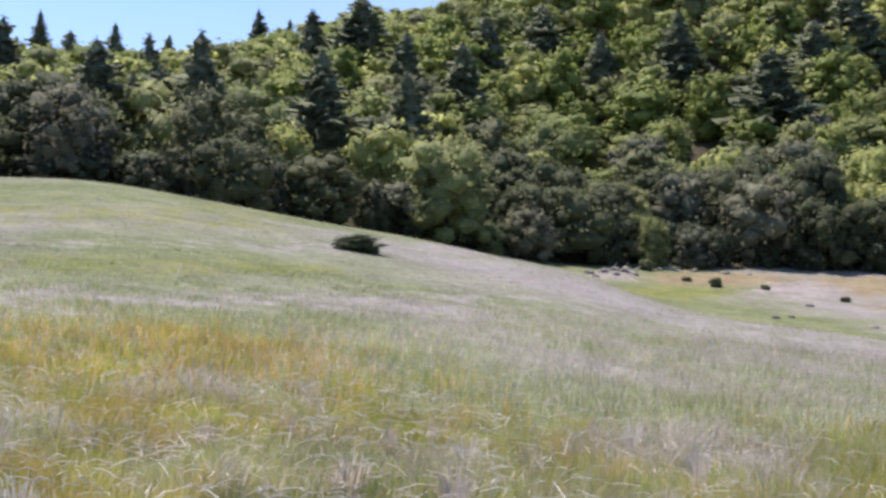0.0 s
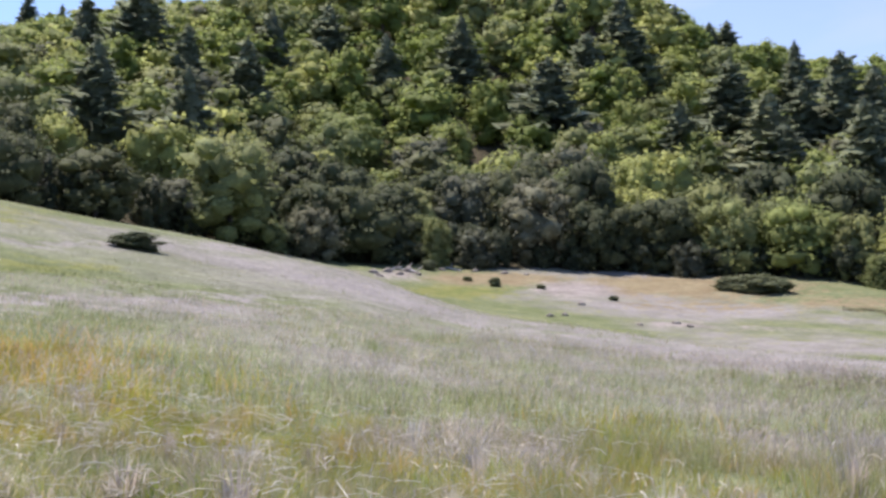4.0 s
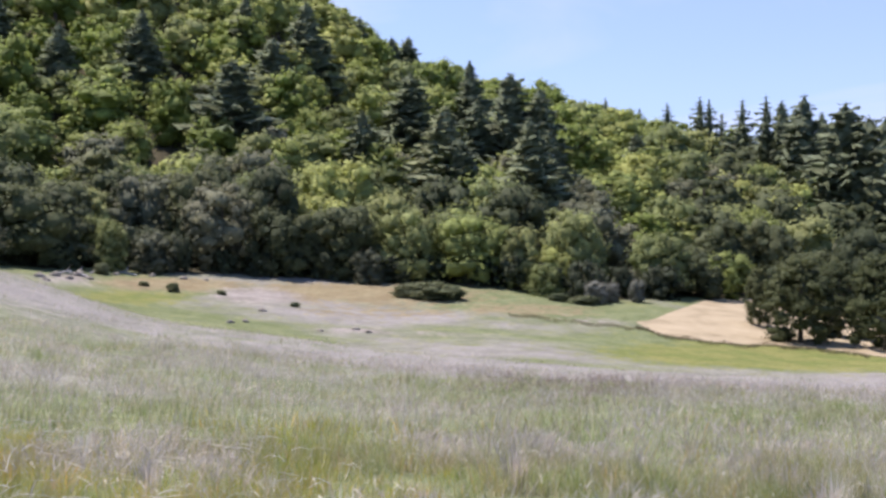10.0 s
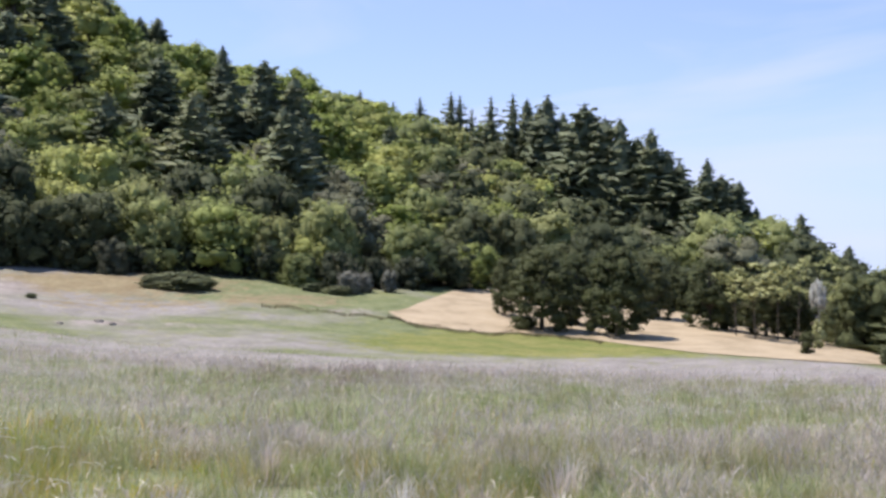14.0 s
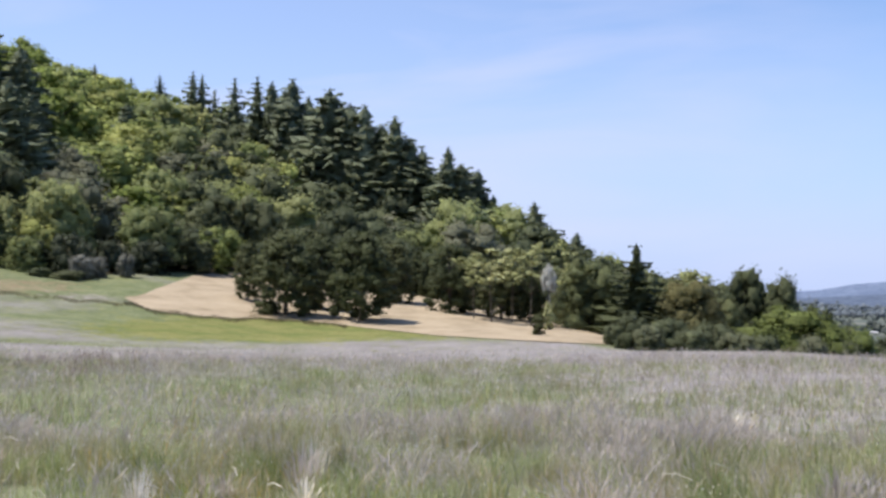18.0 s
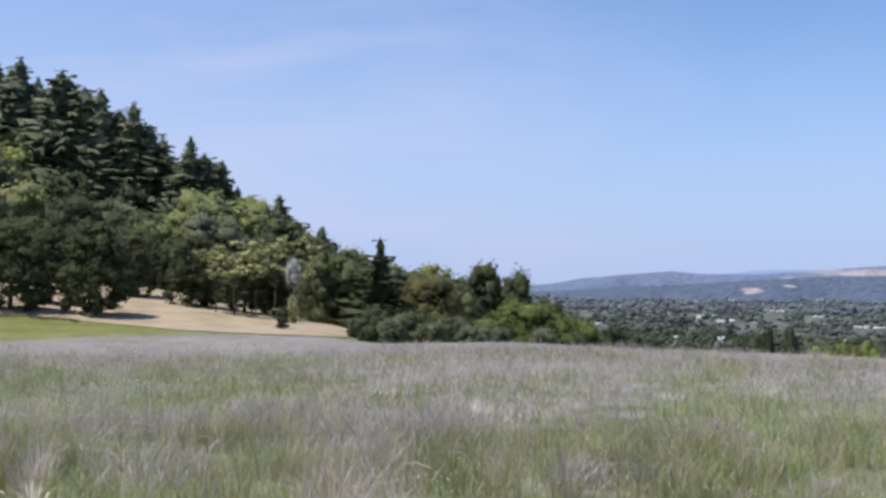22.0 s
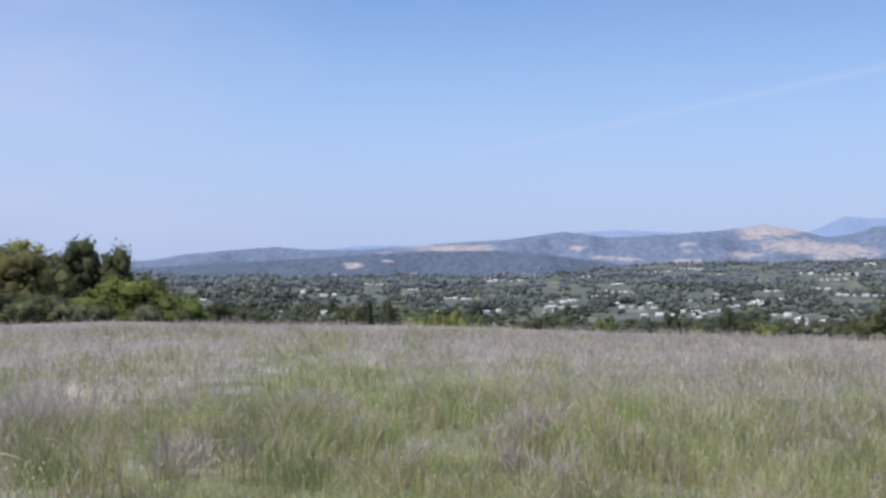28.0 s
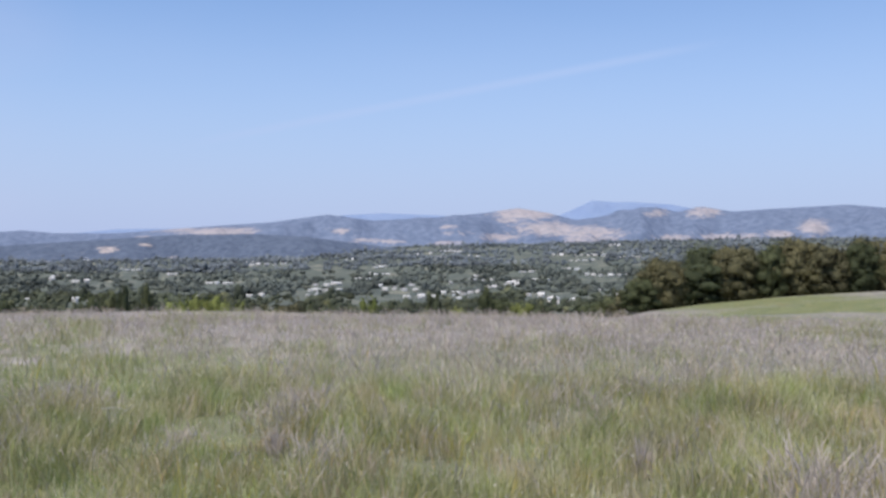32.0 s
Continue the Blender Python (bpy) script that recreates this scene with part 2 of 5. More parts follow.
def hay_material():
    k = Nodes("dry_mown_grass")
    n, f = k.noise(0.25, 4, 0.6, (1, 1, 3)), k.noise(5, 4, 0.7)
    c = k.ramp(n, (0.32, (0.235, 0.185, 0.120)), (0.5, (0.335, 0.270, 0.184)), (0.7, (0.380, 0.308, 0.215)))
    c = k.mix(1.0, c, k.span(f, 0.25, 0.75, 0.8, 1.2), "MULTIPLY")
    return k.surface(c, 0.95, f, 0.7, 0.06, 0.1)


M_HAY = hay_material()


def grass_material(name, *stops, through=0.35, scale=0.3, hues=((0.84, 1.0, 0.78), (1.16, 1.0, 1.18)), patches=(0.66, 1.34)):
    k = Nodes(name)
    own = k.ramp(k.island(), *stops)
    patch = k.span(k.world_noise(scale * 3, 5, 0.65), 0.3, 0.7, *patches)
    hue = k.ramp(k.world_noise(scale * 7, 4), (0.36, hues[0]), (0.62, hues[1]))
    return k.leafy(k.mix(1.0, k.mix(1.0, own, patch, "MULTIPLY"), hue, "MULTIPLY"), through, 0.7)


M_GRASS = grass_material("green_grass", (0.0, (0.220, 0.244, 0.097)), (0.4, (0.33, 0.338, 0.150)), (0.75, (0.44, 0.422, 0.240)), (1.0, (0.57, 0.525, 0.41)), through=0.45)
M_DRY = grass_material("dry_seeding_grass", (0.0, (0.378, 0.325, 0.286)), (0.5, (0.470, 0.408, 0.364)), (1.0, (0.576, 0.510, 0.454)), through=0.5, hues=((1.03, 1.0, 0.92), (0.98, 1.0, 1.06)), patches=(0.80, 1.18))
M_YELLOW = grass_material("yellow_green_grass", (0.0, (0.317, 0.334, 0.066)), (0.6, (0.435, 0.396, 0.088)), (1.0, (0.552, 0.37, 0.143)), through=0.45)
M_STRAW = grass_material("bleached_straw", (0.0, (0.528, 0.475, 0.396)), (1.0, (0.704, 0.669, 0.598)), hues=((1.05, 1.0, 0.9), (0.97, 1.0, 1.05)))

# ---- mesh helpers ----


def mesh_of(name, verts, faces, smooth=False):
    """A mesh from an (n, 3) array and a list of (m, k) face arrays."""
    me = bpy.data.meshes.new(name)
    faces = [np.asarray(f, np.int32) for f in faces if len(f)]
    loops = np.concatenate([f.ravel() for f in faces])
    sizes = np.concatenate([np.full(len(f), f.shape[1], np.int32) for f in faces])
    me.vertices.add(len(verts))
    me.vertices.foreach_set("co", np.asarray(verts, np.float32).ravel())
    me.loops.add(len(loops))
    me.loops.foreach_set("vertex_index", loops)
    me.polygons.add(len(sizes))
    me.polygons.foreach_set("loop_start", np.concatenate([[0], np.cumsum(sizes)[:-1]]).astype(np.int32))
    if smooth:
        me.polygons.foreach_set("use_smooth", np.ones(len(sizes), bool))
    me.update(calc_edges=True)
    return me


def part(name, me, material, parent, label=""):
    """One mesh object under a thing or a part; takes a mesh or a bmesh."""
    if isinstance(me, bmesh.types.BMesh):
        bm, me = me, bpy.data.meshes.new(name)
        bm.to_mesh(me)
        bm.free()
    if material and not me.materials:
        me.materials.append(material)
    ob = new(name, me)
    ob.parent = parent
    return tagged(ob, label)


# ---- the lie of the land, by azimuth (degrees to the left of the first view) ----
# brow of the near meadow: azimuth, metres, degrees over eye level
BROW = [(60, 75, 5.2), (23, 75, 5.65), (19, 75, 5.7), (14.8, 74, 5.3), (8.9, 72, 4.4), (2.7, 68, 3.44), (-3.5, 64, 2.28),
        (-8, 59, 1.3), (-10.7, 55, 0.3), (-13.7, 50, -0.45), (-19.8, 45, -1.26), (-25.7, 42, -2.06), (-32, 40, -2.3), (-40, 39, -2.86),
        (-49, 38, -3.0), (-63, 36, -3.07), (-75, 33, -3.3), (-86, 31, -3.55), (-101, 30, -3.7), (-112, 29, -3.97), (-127, 28, -4.12), (-160, 28, -4.0)]
# foot of the wooded hill, or top of the next rise
FOOT = [(60, 95, 5.0), (20, 92, 5.2), (6, 98, 3.7), (-1, 105, 2.6), (-6.5, 115, 1.7), (-12, 122, 1.67), (-19, 125, 1.47), (-26, 126, 1.2),
        (-31.6, 126, 1.1), (-35.7, 124, 0.47), (-39.3, 126, 0.5), (-43, 135, 0.7), (-46, 142, 0.6), (-50, 142, 0.0), (-55, 140, -0.5),
        (-60, 135, -1.4), (-65, 130, -2.2), (-70, 125, -3.0), (-76, 120, -4.2), (-84, 110, -8), (-100, 110, -9), (-110, 125, -6.0),
        (-113.5, 140, -4.05), (-119, 150, -3.2), (-127, 150, -2.5), (-160, 150, -2.0)]
# tree tops along the crest of the hill
CREST = [(60, 330, 10.5), (23, 330, 11.3), (18, 330, 12.1), (12, 330, 12.6), (7.5, 325, 13.8), (0, 320, 15.7), (-7, 320, 17.8), (-13, 320, 18.8),
         (-18, 320, 18.0), (-23.3, 315, 15.7), (-25.7, 310, 14.0), (-28.7, 305, 12.75), (-33, 300, 11.8), (-37, 295, 10.9), (-41.6, 285, 9.4),
         (-45.4, 270, 8.4), (-47.6, 255, 7.0), (-50.7, 240, 5.6), (-54, 225, 4.8), (-58, 210, 4.2), (-62.5, 190, 3.1), (-66, 175, 1.8),
         (-69.4, 165, 0.6), (-74, 155, -0.8), (-77, 150, -2.0), (-84, 240, -7.5), (-100, 280, -7.5), (-112, 260, -6.0), (-119, 230, -4.0), (-127, 230, -3.4), (-160, 230, -3)]
# the plain: azimuth, its height 700 m, 1300 m and 3200 m off
PLAIN = [(60, 60, 20, 0), (0, 60, 20, 0), (-45, 10, -20, -30), (-70, -45, -68, -40), (-92, -62, -88, -36), (-104, -62, -88, -14),
         (-114, -62, -86, -2), (-125, -60, -80, 8), (-160, -50, -60, 10)]


def along(table, column, az):
    rows = sorted(table)
    return np.interp(az, [r[0] for r in rows], [r[column] for r in rows])


def tan_d(a):
    return np.tan(np.radians(a))


def profile(az):
    """Radii and heights of the land's bends at the azimuths az."""
    az = np.asarray(az, float)
    az = np.where(az < -160, az + 360, az)
    az = np.where(az > 60, 60 - 220 * (az - 60) / 140, az)      # closes the round behind the eye
    rb, eb = along(BROW, 1, az), along(BROW, 2, az)
    rf, ef = along(FOOT, 1, az), along(FOOT, 2, az)
    rc, ec = along(CREST, 1, az), along(CREST, 2, az)
    drop = np.interp(az, [-160, -116, -110, -80, -70, -12, -4, 60], [0.5, 0.6, 1.6, 1.6, 0.45, 0.45, 0.35, 0.3])
    zb = rb * tan_d(eb) - np.interp(az, [-100, -82, -74, -60, -45, -15], [0.14, 0.06, 0.02, 0.36, 0.42, 0.34])
    rd = rb + 0.3 * (rf - rb)
    zd = rd * tan_d(eb - drop) - 0.3
    zf = rf * tan_d(ef)
    zc = rc * tan_d(ec) - np.interp(az, [-110, -80, -77, -66, -50], [0, 0, 6, 8, 10])
    zero = 0 * az
    rr = np.stack([zero - 1, zero + 9, rb, rd, rf, rc, zero + 700, zero + 1300, zero + 3200, zero + 4950])
    zz = np.stack([zero - 1.6, zero - 1.66 + 0.35 * np.clip(eb, 0, 6) / 6, zb, zd, zf, zc, along(PLAIN, 1, az), along(PLAIN, 2, az), along(PLAIN, 3, az), along(PLAIN, 3, az) + 5])
    return rr, zz


def land(az, r):
    """Height of the ground at azimuth and distance (arrays)."""
    az, r = np.broadcast_arrays(np.asarray(az, float), np.asarray(r, float))
    shape = az.shape
    az, r = az.ravel(), r.ravel()
    rr, zz = profile(az)
    # soften the bends of the tables
    for d in (-1.5, 1.5):
        r2, z2 = profile(az + d)
        rr, zz = rr + 0.5 * r2, zz + 0.5 * z2
    rr, zz = rr / 2, zz / 2
    h = np.diff(rr, axis=0)
    s = np.diff(zz, axis=0) / h
    m = np.zeros_like(zz)
    w1, w2 = 2 * h[1:] + h[:-1], h[1:] + 2 * h[:-1]
    same = s[1:] * s[:-1] > 0
    with np.errstate(divide="ignore", invalid="ignore"):
        m[1:-1] = np.where(same, (w1 + w2) / (w1 / s[:-1] + w2 / s[1:]), 0)
    m[0], m[-1] = s[0], s[-1]
    k = np.clip((rr[1:-1] <= r).sum(0), 0, len(h) - 1)
    n = np.arange(len(r))
    t = np.clip((r - rr[k, n]) / h[k, n], 0, 1)
    a, b, ma, mb, hh = zz[k, n], zz[k + 1, n], m[k, n], m[k + 1, n], h[k, n]
    z = a * (2 * t**3 - 3 * t**2 + 1) + hh * ma * (t**3 - 2 * t**2 + t) + b * (3 * t**2 - 2 * t**3) + hh * mb * (t**3 - t**2)
    x, y = -np.sin(np.radians(az)) * r, np.cos(np.radians(az)) * r
    rough = np.sin(x * 0.31 + 1.3 * np.sin(y * 0.17)) * np.sin(y * 0.27 + np.sin(x * 0.13))
    z = z + rough * np.clip((r - 4) / 40, 0.02, 1) * 0.10 + 2.0 * np.sin(x * 0.021) * np.sin(y * 0.025 + 1) * np.clip((r - 170) / 100, 0, 1)
    return z.reshape(shape)


def spot(az, r, z=None):
    """The place on the ground at azimuth and distance."""
    z = float(land(az, r)) if z is None else z
    return Vector((-math.sin(radians(az)) * r, math.cos(radians(az)) * r, z))


def sheet(name, az, r, material, lift=0.0):
    """A sheet over the ground on the grid of az (rows) and r (columns, or one row of r for each az)."""
    az = np.asarray(az, float)[:, None]
    r = np.asarray(r, float)
    r = np.broadcast_to(r, (len(az), r.shape[-1])) if r.ndim == 1 else r
    z = land(np.broadcast_to(az, r.shape), r) + lift
    a = np.radians(np.broadcast_to(az, r.shape))
    v = np.stack([-np.sin(a) * r, np.cos(a) * r, z], -1).reshape(-1, 3)
    n, m = r.shape
    i = (np.arange(n - 1)[:, None] * m + np.arange(m - 1)).ravel()
    ob = new(name, mesh_of(name, v, [np.stack([i, i + 1, i + m + 1, i + m], 1)[:, ::-1]], True))
    ob.data.materials.append(material)
    return ob


steps = np.concatenate([np.arange(180, 60, -5.0), np.arange(60, 32, -2.0), np.arange(32, -136, -0.6), np.arange(-136, -181, -4.0)])
steps[-1] = -180
rings = np.concatenate([[0.01, 2], np.arange(4, 14, 1.0), np.arange(14, 90, 2.0), np.arange(90, 180, 4.0), np.arange(180, 400, 8.0), np.geomspace(400, 4900, 64)])
ground = tagged(sheet("ground", steps, rings, M_GROUND), "rolling grassy meadow falling away to a valley", "ground", kind="structure")


def blob(az, el, a, e, wa, we):
    """A soft patch round azimuth a and height e over eye level."""
    return np.exp(-(((az - a) / wa) ** 2 + ((el - e) / we) ** 2) ** 1.5)


def cover():
    """What grows or lies bare where on the ground."""
    co = np.empty(len(ground.data.vertices) * 3)
    ground.data.vertices.foreach_get("co", co)
    co = co.reshape(-1, 3)
    az, r = np.degrees(np.arctan2(-co[:, 0], co[:, 1])), np.hypot(co[:, 0], co[:, 1])
    el = np.degrees(np.arctan2(co[:, 2], r))
    brow = along(BROW, 1, np.clip(az, -160, 60))
    field = (r > brow + 6) & (r < 160)
    near = np.clip((r - brow * 0.45) / (brow * 0.3), 0, 1) * (r < brow + 8)
    shares = {
        "earth": field * np.maximum.reduce([blob(az, el, -18.8, 0.45, 2.6, 0.5), blob(az, el, -24.2, -1.35, 2.2, 0.16), 0.9 * blob(az, el, -9.2, 1.2, 1.6, 0.3),
                                            0.75 * blob(az, el, -37.5, -0.55, 2.6, 0.16), 0.7 * blob(az, el, -28.5, -1.5, 3.0, 0.12), 0.6 * blob(az, el, -115.2, -3.75, 1.2, 0.2)]),
        "rust": field * np.maximum.reduce([1.1 * blob(az, el, -14.5, 1.0, 4.5, 0.4), 1.05 * blob(az, el, -24.5, 0.7, 7.5, 0.65), 0.75 * blob(az, el, -33.5, -0.1, 4.5, 0.4), 0.55 * blob(az, el, -26, -0.3, 6, 0.5), 0.3 * blob(az, el, -121, -3.3, 9, 0.5)]),
        "lush": field * np.maximum.reduce([0.28 + 0 * az, 0.9 * blob(az, el, -12.5, 0.3, 4.0, 0.45), 0.3 * blob(az, el, -30, -0.7, 9, 0.7), 1.35 * blob(az, el, -48, -2.35, 11, 0.75), 0.45 * blob(az, el, -122, -3.2, 9, 0.8)]) + 0.75 * (r < brow) * np.interp(az, [0, 10], [0, 1]) * np.maximum(np.exp(-((el - 1.35) / 0.55) ** 2), 0.7 * np.exp(-((el - 4.0) / 1.0) ** 2)),
        "seeding": 0.6 * (r < brow) * np.exp(-((az + 72) / 12) ** 2) + near * np.interp(az, [-130, -60, -10, 0, 12, 25], [0.8, 0.75, 0.62, 0.28, 0.1, 0.05]) + (r < brow + 8) * np.interp(az, [-12, 0], [0, 1]) * (0.6 * np.exp(-((el + 0.4) / 0.75) ** 2) + 0.5 * np.exp(-((el - 2.5) / 0.3) ** 2)),
    }
    for name, values in shares.items():
        ground.data.attributes.new(name, "FLOAT", "POINT").data.foreach_set("value", values.astype(np.float32))


cover()


def r_at(az, el, lo, hi):
    """The distance between lo and hi at which the ground stands at el degrees."""
    for _ in range(30):
        mid = (lo + hi) / 2
        if math.degrees(math.atan2(float(land(az, mid)), mid)) < el:
            lo = mid
        else:
            hi = mid
    return mid


# upper edge of the mown slope: azimuth, degrees over eye level
HAY_TOP = [(-70, -3.0), (-66, -2.5), (-64, -2.2), (-62, -1.5), (-60, -1.2), (-57, -0.8), (-54.5, -0.2), (-50, 0.0), (-47.5, 0.3)]


def hay_far(az):
    """Distance of the upper edge of the mown slope."""
    rf = float(along(FOOT, 1, az))
    far = rf + 4 + 3 * math.sin(az * 0.9)
    return min(far, r_at(az, float(along(HAY_TOP, 1, az)), 60, rf + 4)) if az < -47.5 else far


def hay_field():
    az = np.linspace(-39.4, -69.0, 60)
    low = np.interp(az, [-69, -66, -62, -56, -52, -49, -46.5, -44.5, -41.6, -40.3, -39.4], [-3.1, -3.12, -3.02, -2.72, -2.3, -1.95, -1.78, -1.8, -1.5, -1.25, -0.75])
    rows = []
    for a, e in zip(az, low):
        rb, rf = float(along(BROW, 1, a)), float(along(FOOT, 1, a))
        near = r_at(a, e, rb + 0.3 * (rf - rb), rf)
        far = max(near + 0.5, hay_far(a))
        if a > -43.5:
            far = near + (far - near) * max(0.02, (-39.4 - a) / 4.1) ** 0.85
        rows.append(np.linspace(near, far, 14))
    tagged(sheet("hay_field", az, np.array(rows), M_HAY, 0.06), "pale straw-coloured dry mown slope under the trees", "dry field", kind="structure")


hay_field()

# ---- trees ----
OCTA_V = np.array([[1, 0, 0], [0, 1, 0], [-1, 0, 0], [0, -1, 0], [0, 0, 1], [0, 0, -1]], float)
OCTA_F = [(0, 1, 4), (1, 2, 4), (2, 3, 4), (3, 0, 4), (1, 0, 5), (2, 1, 5), (3, 2, 5), (0, 3, 5)]


def ball():
    """A ball of 32 triangles."""
    v, f, seen = [list(p) for p in OCTA_V], [], {}

    def mid(a, b):
        key = (min(a, b), max(a, b))
        if key not in seen:
            p = (np.array(v[a]) + v[b]) / 2
            v.append(list(p / np.linalg.norm(p)))
            seen[key] = len(v) - 1
        return seen[key]
    for a, b, c in OCTA_F:
        ab, bc, ca = mid(a, b), mid(b, c), mid(c, a)
        f += [(a, ab, ca), (ab, b, bc), (ca, bc, c), (ab, bc, ca)]
    return np.array(v), np.array(f)


BALL_V, BALL_F = ball()


def leaves(rng, at, out, size, wild=0.42):
    """Pointed leaf sprays at the points, facing out."""
    n = len(at)
    out = out + rng.normal(0, wild, (n, 3))
    out /= np.linalg.norm(out, axis=1, keepdims=True)
    side = np.cross(out, rng.normal(0, 1, (n, 3)))
    side /= np.linalg.norm(side, axis=1, keepdims=True)
    up = np.cross(out, side)
    s = (size * rng.uniform(0.6, 1.3, n))[:, None]
    v = np.stack([at - side * s * 0.5 - up * s * 0.3, at + side * s * 0.5 - up * s * 0.25, at + up * s * 0.55 + side * s * 0.1], 1)
    return v.reshape(-1, 3), np.arange(3 * n).reshape(n, 3)


def turn3(rng):
    """A random turn."""
    return np.linalg.qr(rng.normal(0, 1, (3, 3)))[0]


def crown_of(v, f, bent):
    """A crown whose leaves take the light as parts of its rounded surface."""
    bent = bent / np.maximum(np.linalg.norm(bent, axis=1, keepdims=True), 1e-6)
    face = np.cross(v[f[:, 1]] - v[f[:, 0]], v[f[:, 2]] - v[f[:, 0]])
    back = (face * bent[f].sum(1)).sum(1) < 0
    f = np.where(back[:, None], f[:, ::-1], f)
    me = mesh_of("crown", v, [f], True)
    me.normals_split_custom_set_from_vertices(bent.tolist())
    return me


def crown_mesh(seed, width, depth, bottom, top, lobes, count, size, skirt=0.2, low=-0.8, flat=1.0, lobe=1.0):
    """An uneven crown of many billowing lobes, each hung with leaf clumps."""
    rng = np.random.default_rng(seed)
    verts, tris, bent, base = [], [], [], 0
    mid, half = bottom + (top - bottom) * 0.42, (top - bottom) * 0.58
    mean = (width * depth * half) ** (1 / 3)
    spots = []
    for k in range(lobes):
        h = low + (0.92 - low) * (k + rng.uniform(0, 0.9)) / lobes
        a = k * 2.4 + rng.uniform(-0.5, 0.5)
        wide = math.sqrt(max(0.04, 1 - max(0, h) ** 2)) * (1 - (1 - lobe) * max(0, h)) * (1 - skirt * max(0, -h))
        ra = rng.uniform(0.55, 1.0) * wide
        rad = rng.uniform(0.18, 0.36) * mean * lobe
        c = np.array([math.cos(a) * ra * (width - rad), math.sin(a) * ra * (depth - rad), mid + h * (half - rad * 0.8)])
        spots.append((c, rad))
    spots.append((np.array([0, 0, mid]), 0.6 * min(width, half)))
    area = np.array([r * r for _, r in spots])
    area[-1] *= 0.15
    area /= area.sum()
    heart = np.array([0, 0, mid - half * 0.3])
    for (c, rad), share in zip(spots, area):
        squash = np.array([rng.uniform(0.8, 1.3), rng.uniform(0.8, 1.3), rng.uniform(0.75, 1.05) * flat])
        bumps = 1 + rng.normal(0, 0.24, (len(BALL_V), 1))
        ball_at = BALL_V @ turn3(rng)
        v = ball_at * bumps * rad * 0.70 * squash + c
        away = v - heart
        away /= np.linalg.norm(away, axis=1, keepdims=True)
        verts.append(v)
        bent.append(ball_at * 0.8 + away * 0.45 + rng.normal(0, 0.16, v.shape))
        tris.append(BALL_F + base)
        base += len(v)
        n = max(5, int(count * share))
        d = rng.normal(0, 1, (n, 3))
        d[:, 2] = d[:, 2] * 0.9 + 0.25
        d /= np.linalg.norm(d, axis=1, keepdims=True)
        at = c + d * rad * squash * rng.uniform(0.68, 1.3, (n, 1)) + rng.normal(0, 0.1, (n, 3)) * rad
        out = at - heart
        out /= np.linalg.norm(out, axis=1, keepdims=True)
        v, f = leaves(rng, at, d * 0.7 + out * 0.5, size)
        verts.append(v)
        bent.append(np.repeat(d * 0.65 + out * 0.5 + rng.normal(0, 0.28, d.shape), 3, 0))
        tris.append(f + base)
        base += len(v)
    return crown_of(np.concatenate(verts), np.concatenate(tris), np.concatenate(bent))


def limb(path, radii, sides=7):
    """A tapered tube along a path."""
    path = np.asarray(path, float)
    v, f = [], []
    for k, p in enumerate(path):
        d = path[min(k + 1, len(path) - 1)] - path[max(k - 1, 0)]
        d /= np.linalg.norm(d)
        a = np.cross(d, (0.3, 1, 0.2))
        a /= np.linalg.norm(a)
        b = np.cross(d, a)
        t = np.arange(sides) * 2 * math.pi / sides
        v.append(p + radii[k] * (np.cos(t)[:, None] * a + np.sin(t)[:, None] * b))
        if k:
            i, j = (k - 1) * sides + np.arange(sides), (k - 1) * sides + (np.arange(sides) + 1) % sides
            f.append(np.stack([i, j, j + sides, i + sides], 1))
    return np.concatenate(v), np.concatenate(f)


def joined(pieces, name, smooth=True):
    v, f, base = [], [], 0
    for pv, pf in pieces:
        v.append(pv)
        f.append(pf + base)
        base += len(pv)
    return mesh_of(name, np.concatenate(v), [np.concatenate(f)], smooth)


def trunk_mesh(seed, height, radius, limbs, spread, fork=0.35):
    rng = np.random.default_rng(seed)
    bend = rng.normal(0, 0.04 * height, 2)
    spine = [(0, 0, -0.5), (0.02, 0, 0.2), (bend[0] * 0.4, bend[1] * 0.4, height * 0.45), (bend[0], bend[1], height)]
    pieces = [limb(spine, [radius * 1.5, radius * 1.1, radius * 0.75, radius * 0.15])]
    for k in range(limbs):
        a, h = k * 2.4 + rng.uniform(-0.4, 0.4), height * rng.uniform(fork, 0.75)
        s = spread * rng.uniform(0.6, 1.0)
        d = np.array([math.cos(a), math.sin(a), 0])
        b = np.array([bend[0] * h / height, bend[1] * h / height, h])
        pieces.append(limb([b, b + d * s * 0.5 + (0, 0, s * 0.3), b + d * s + (0, 0, s * 0.75)], [radius * 0.5, radius * 0.33, radius * 0.08], 5))
    return joined(pieces, "trunk")


def broadleaf(name, label, category, seed, material, height=10.0, width=9.0, bottom=1.2, lobes=16, count=520, size=0.55, bark=None, group="", depth=None, low=-0.8, flat=1.0, lobe=1.0):
    tree = tagged(new(name), label, category, group)
    part("trunk", trunk_mesh(seed, height * 0.8, 0.028 * height, 4 if count > 900 else 2, width * 0.3, 0.15), bark or M_BARK, tree)
    part("crown", crown_mesh(seed, width / 2, (depth or width) / 2, bottom, height, lobes, count, size, low=low, flat=flat, lobe=lobe), material, tree)
    return tree


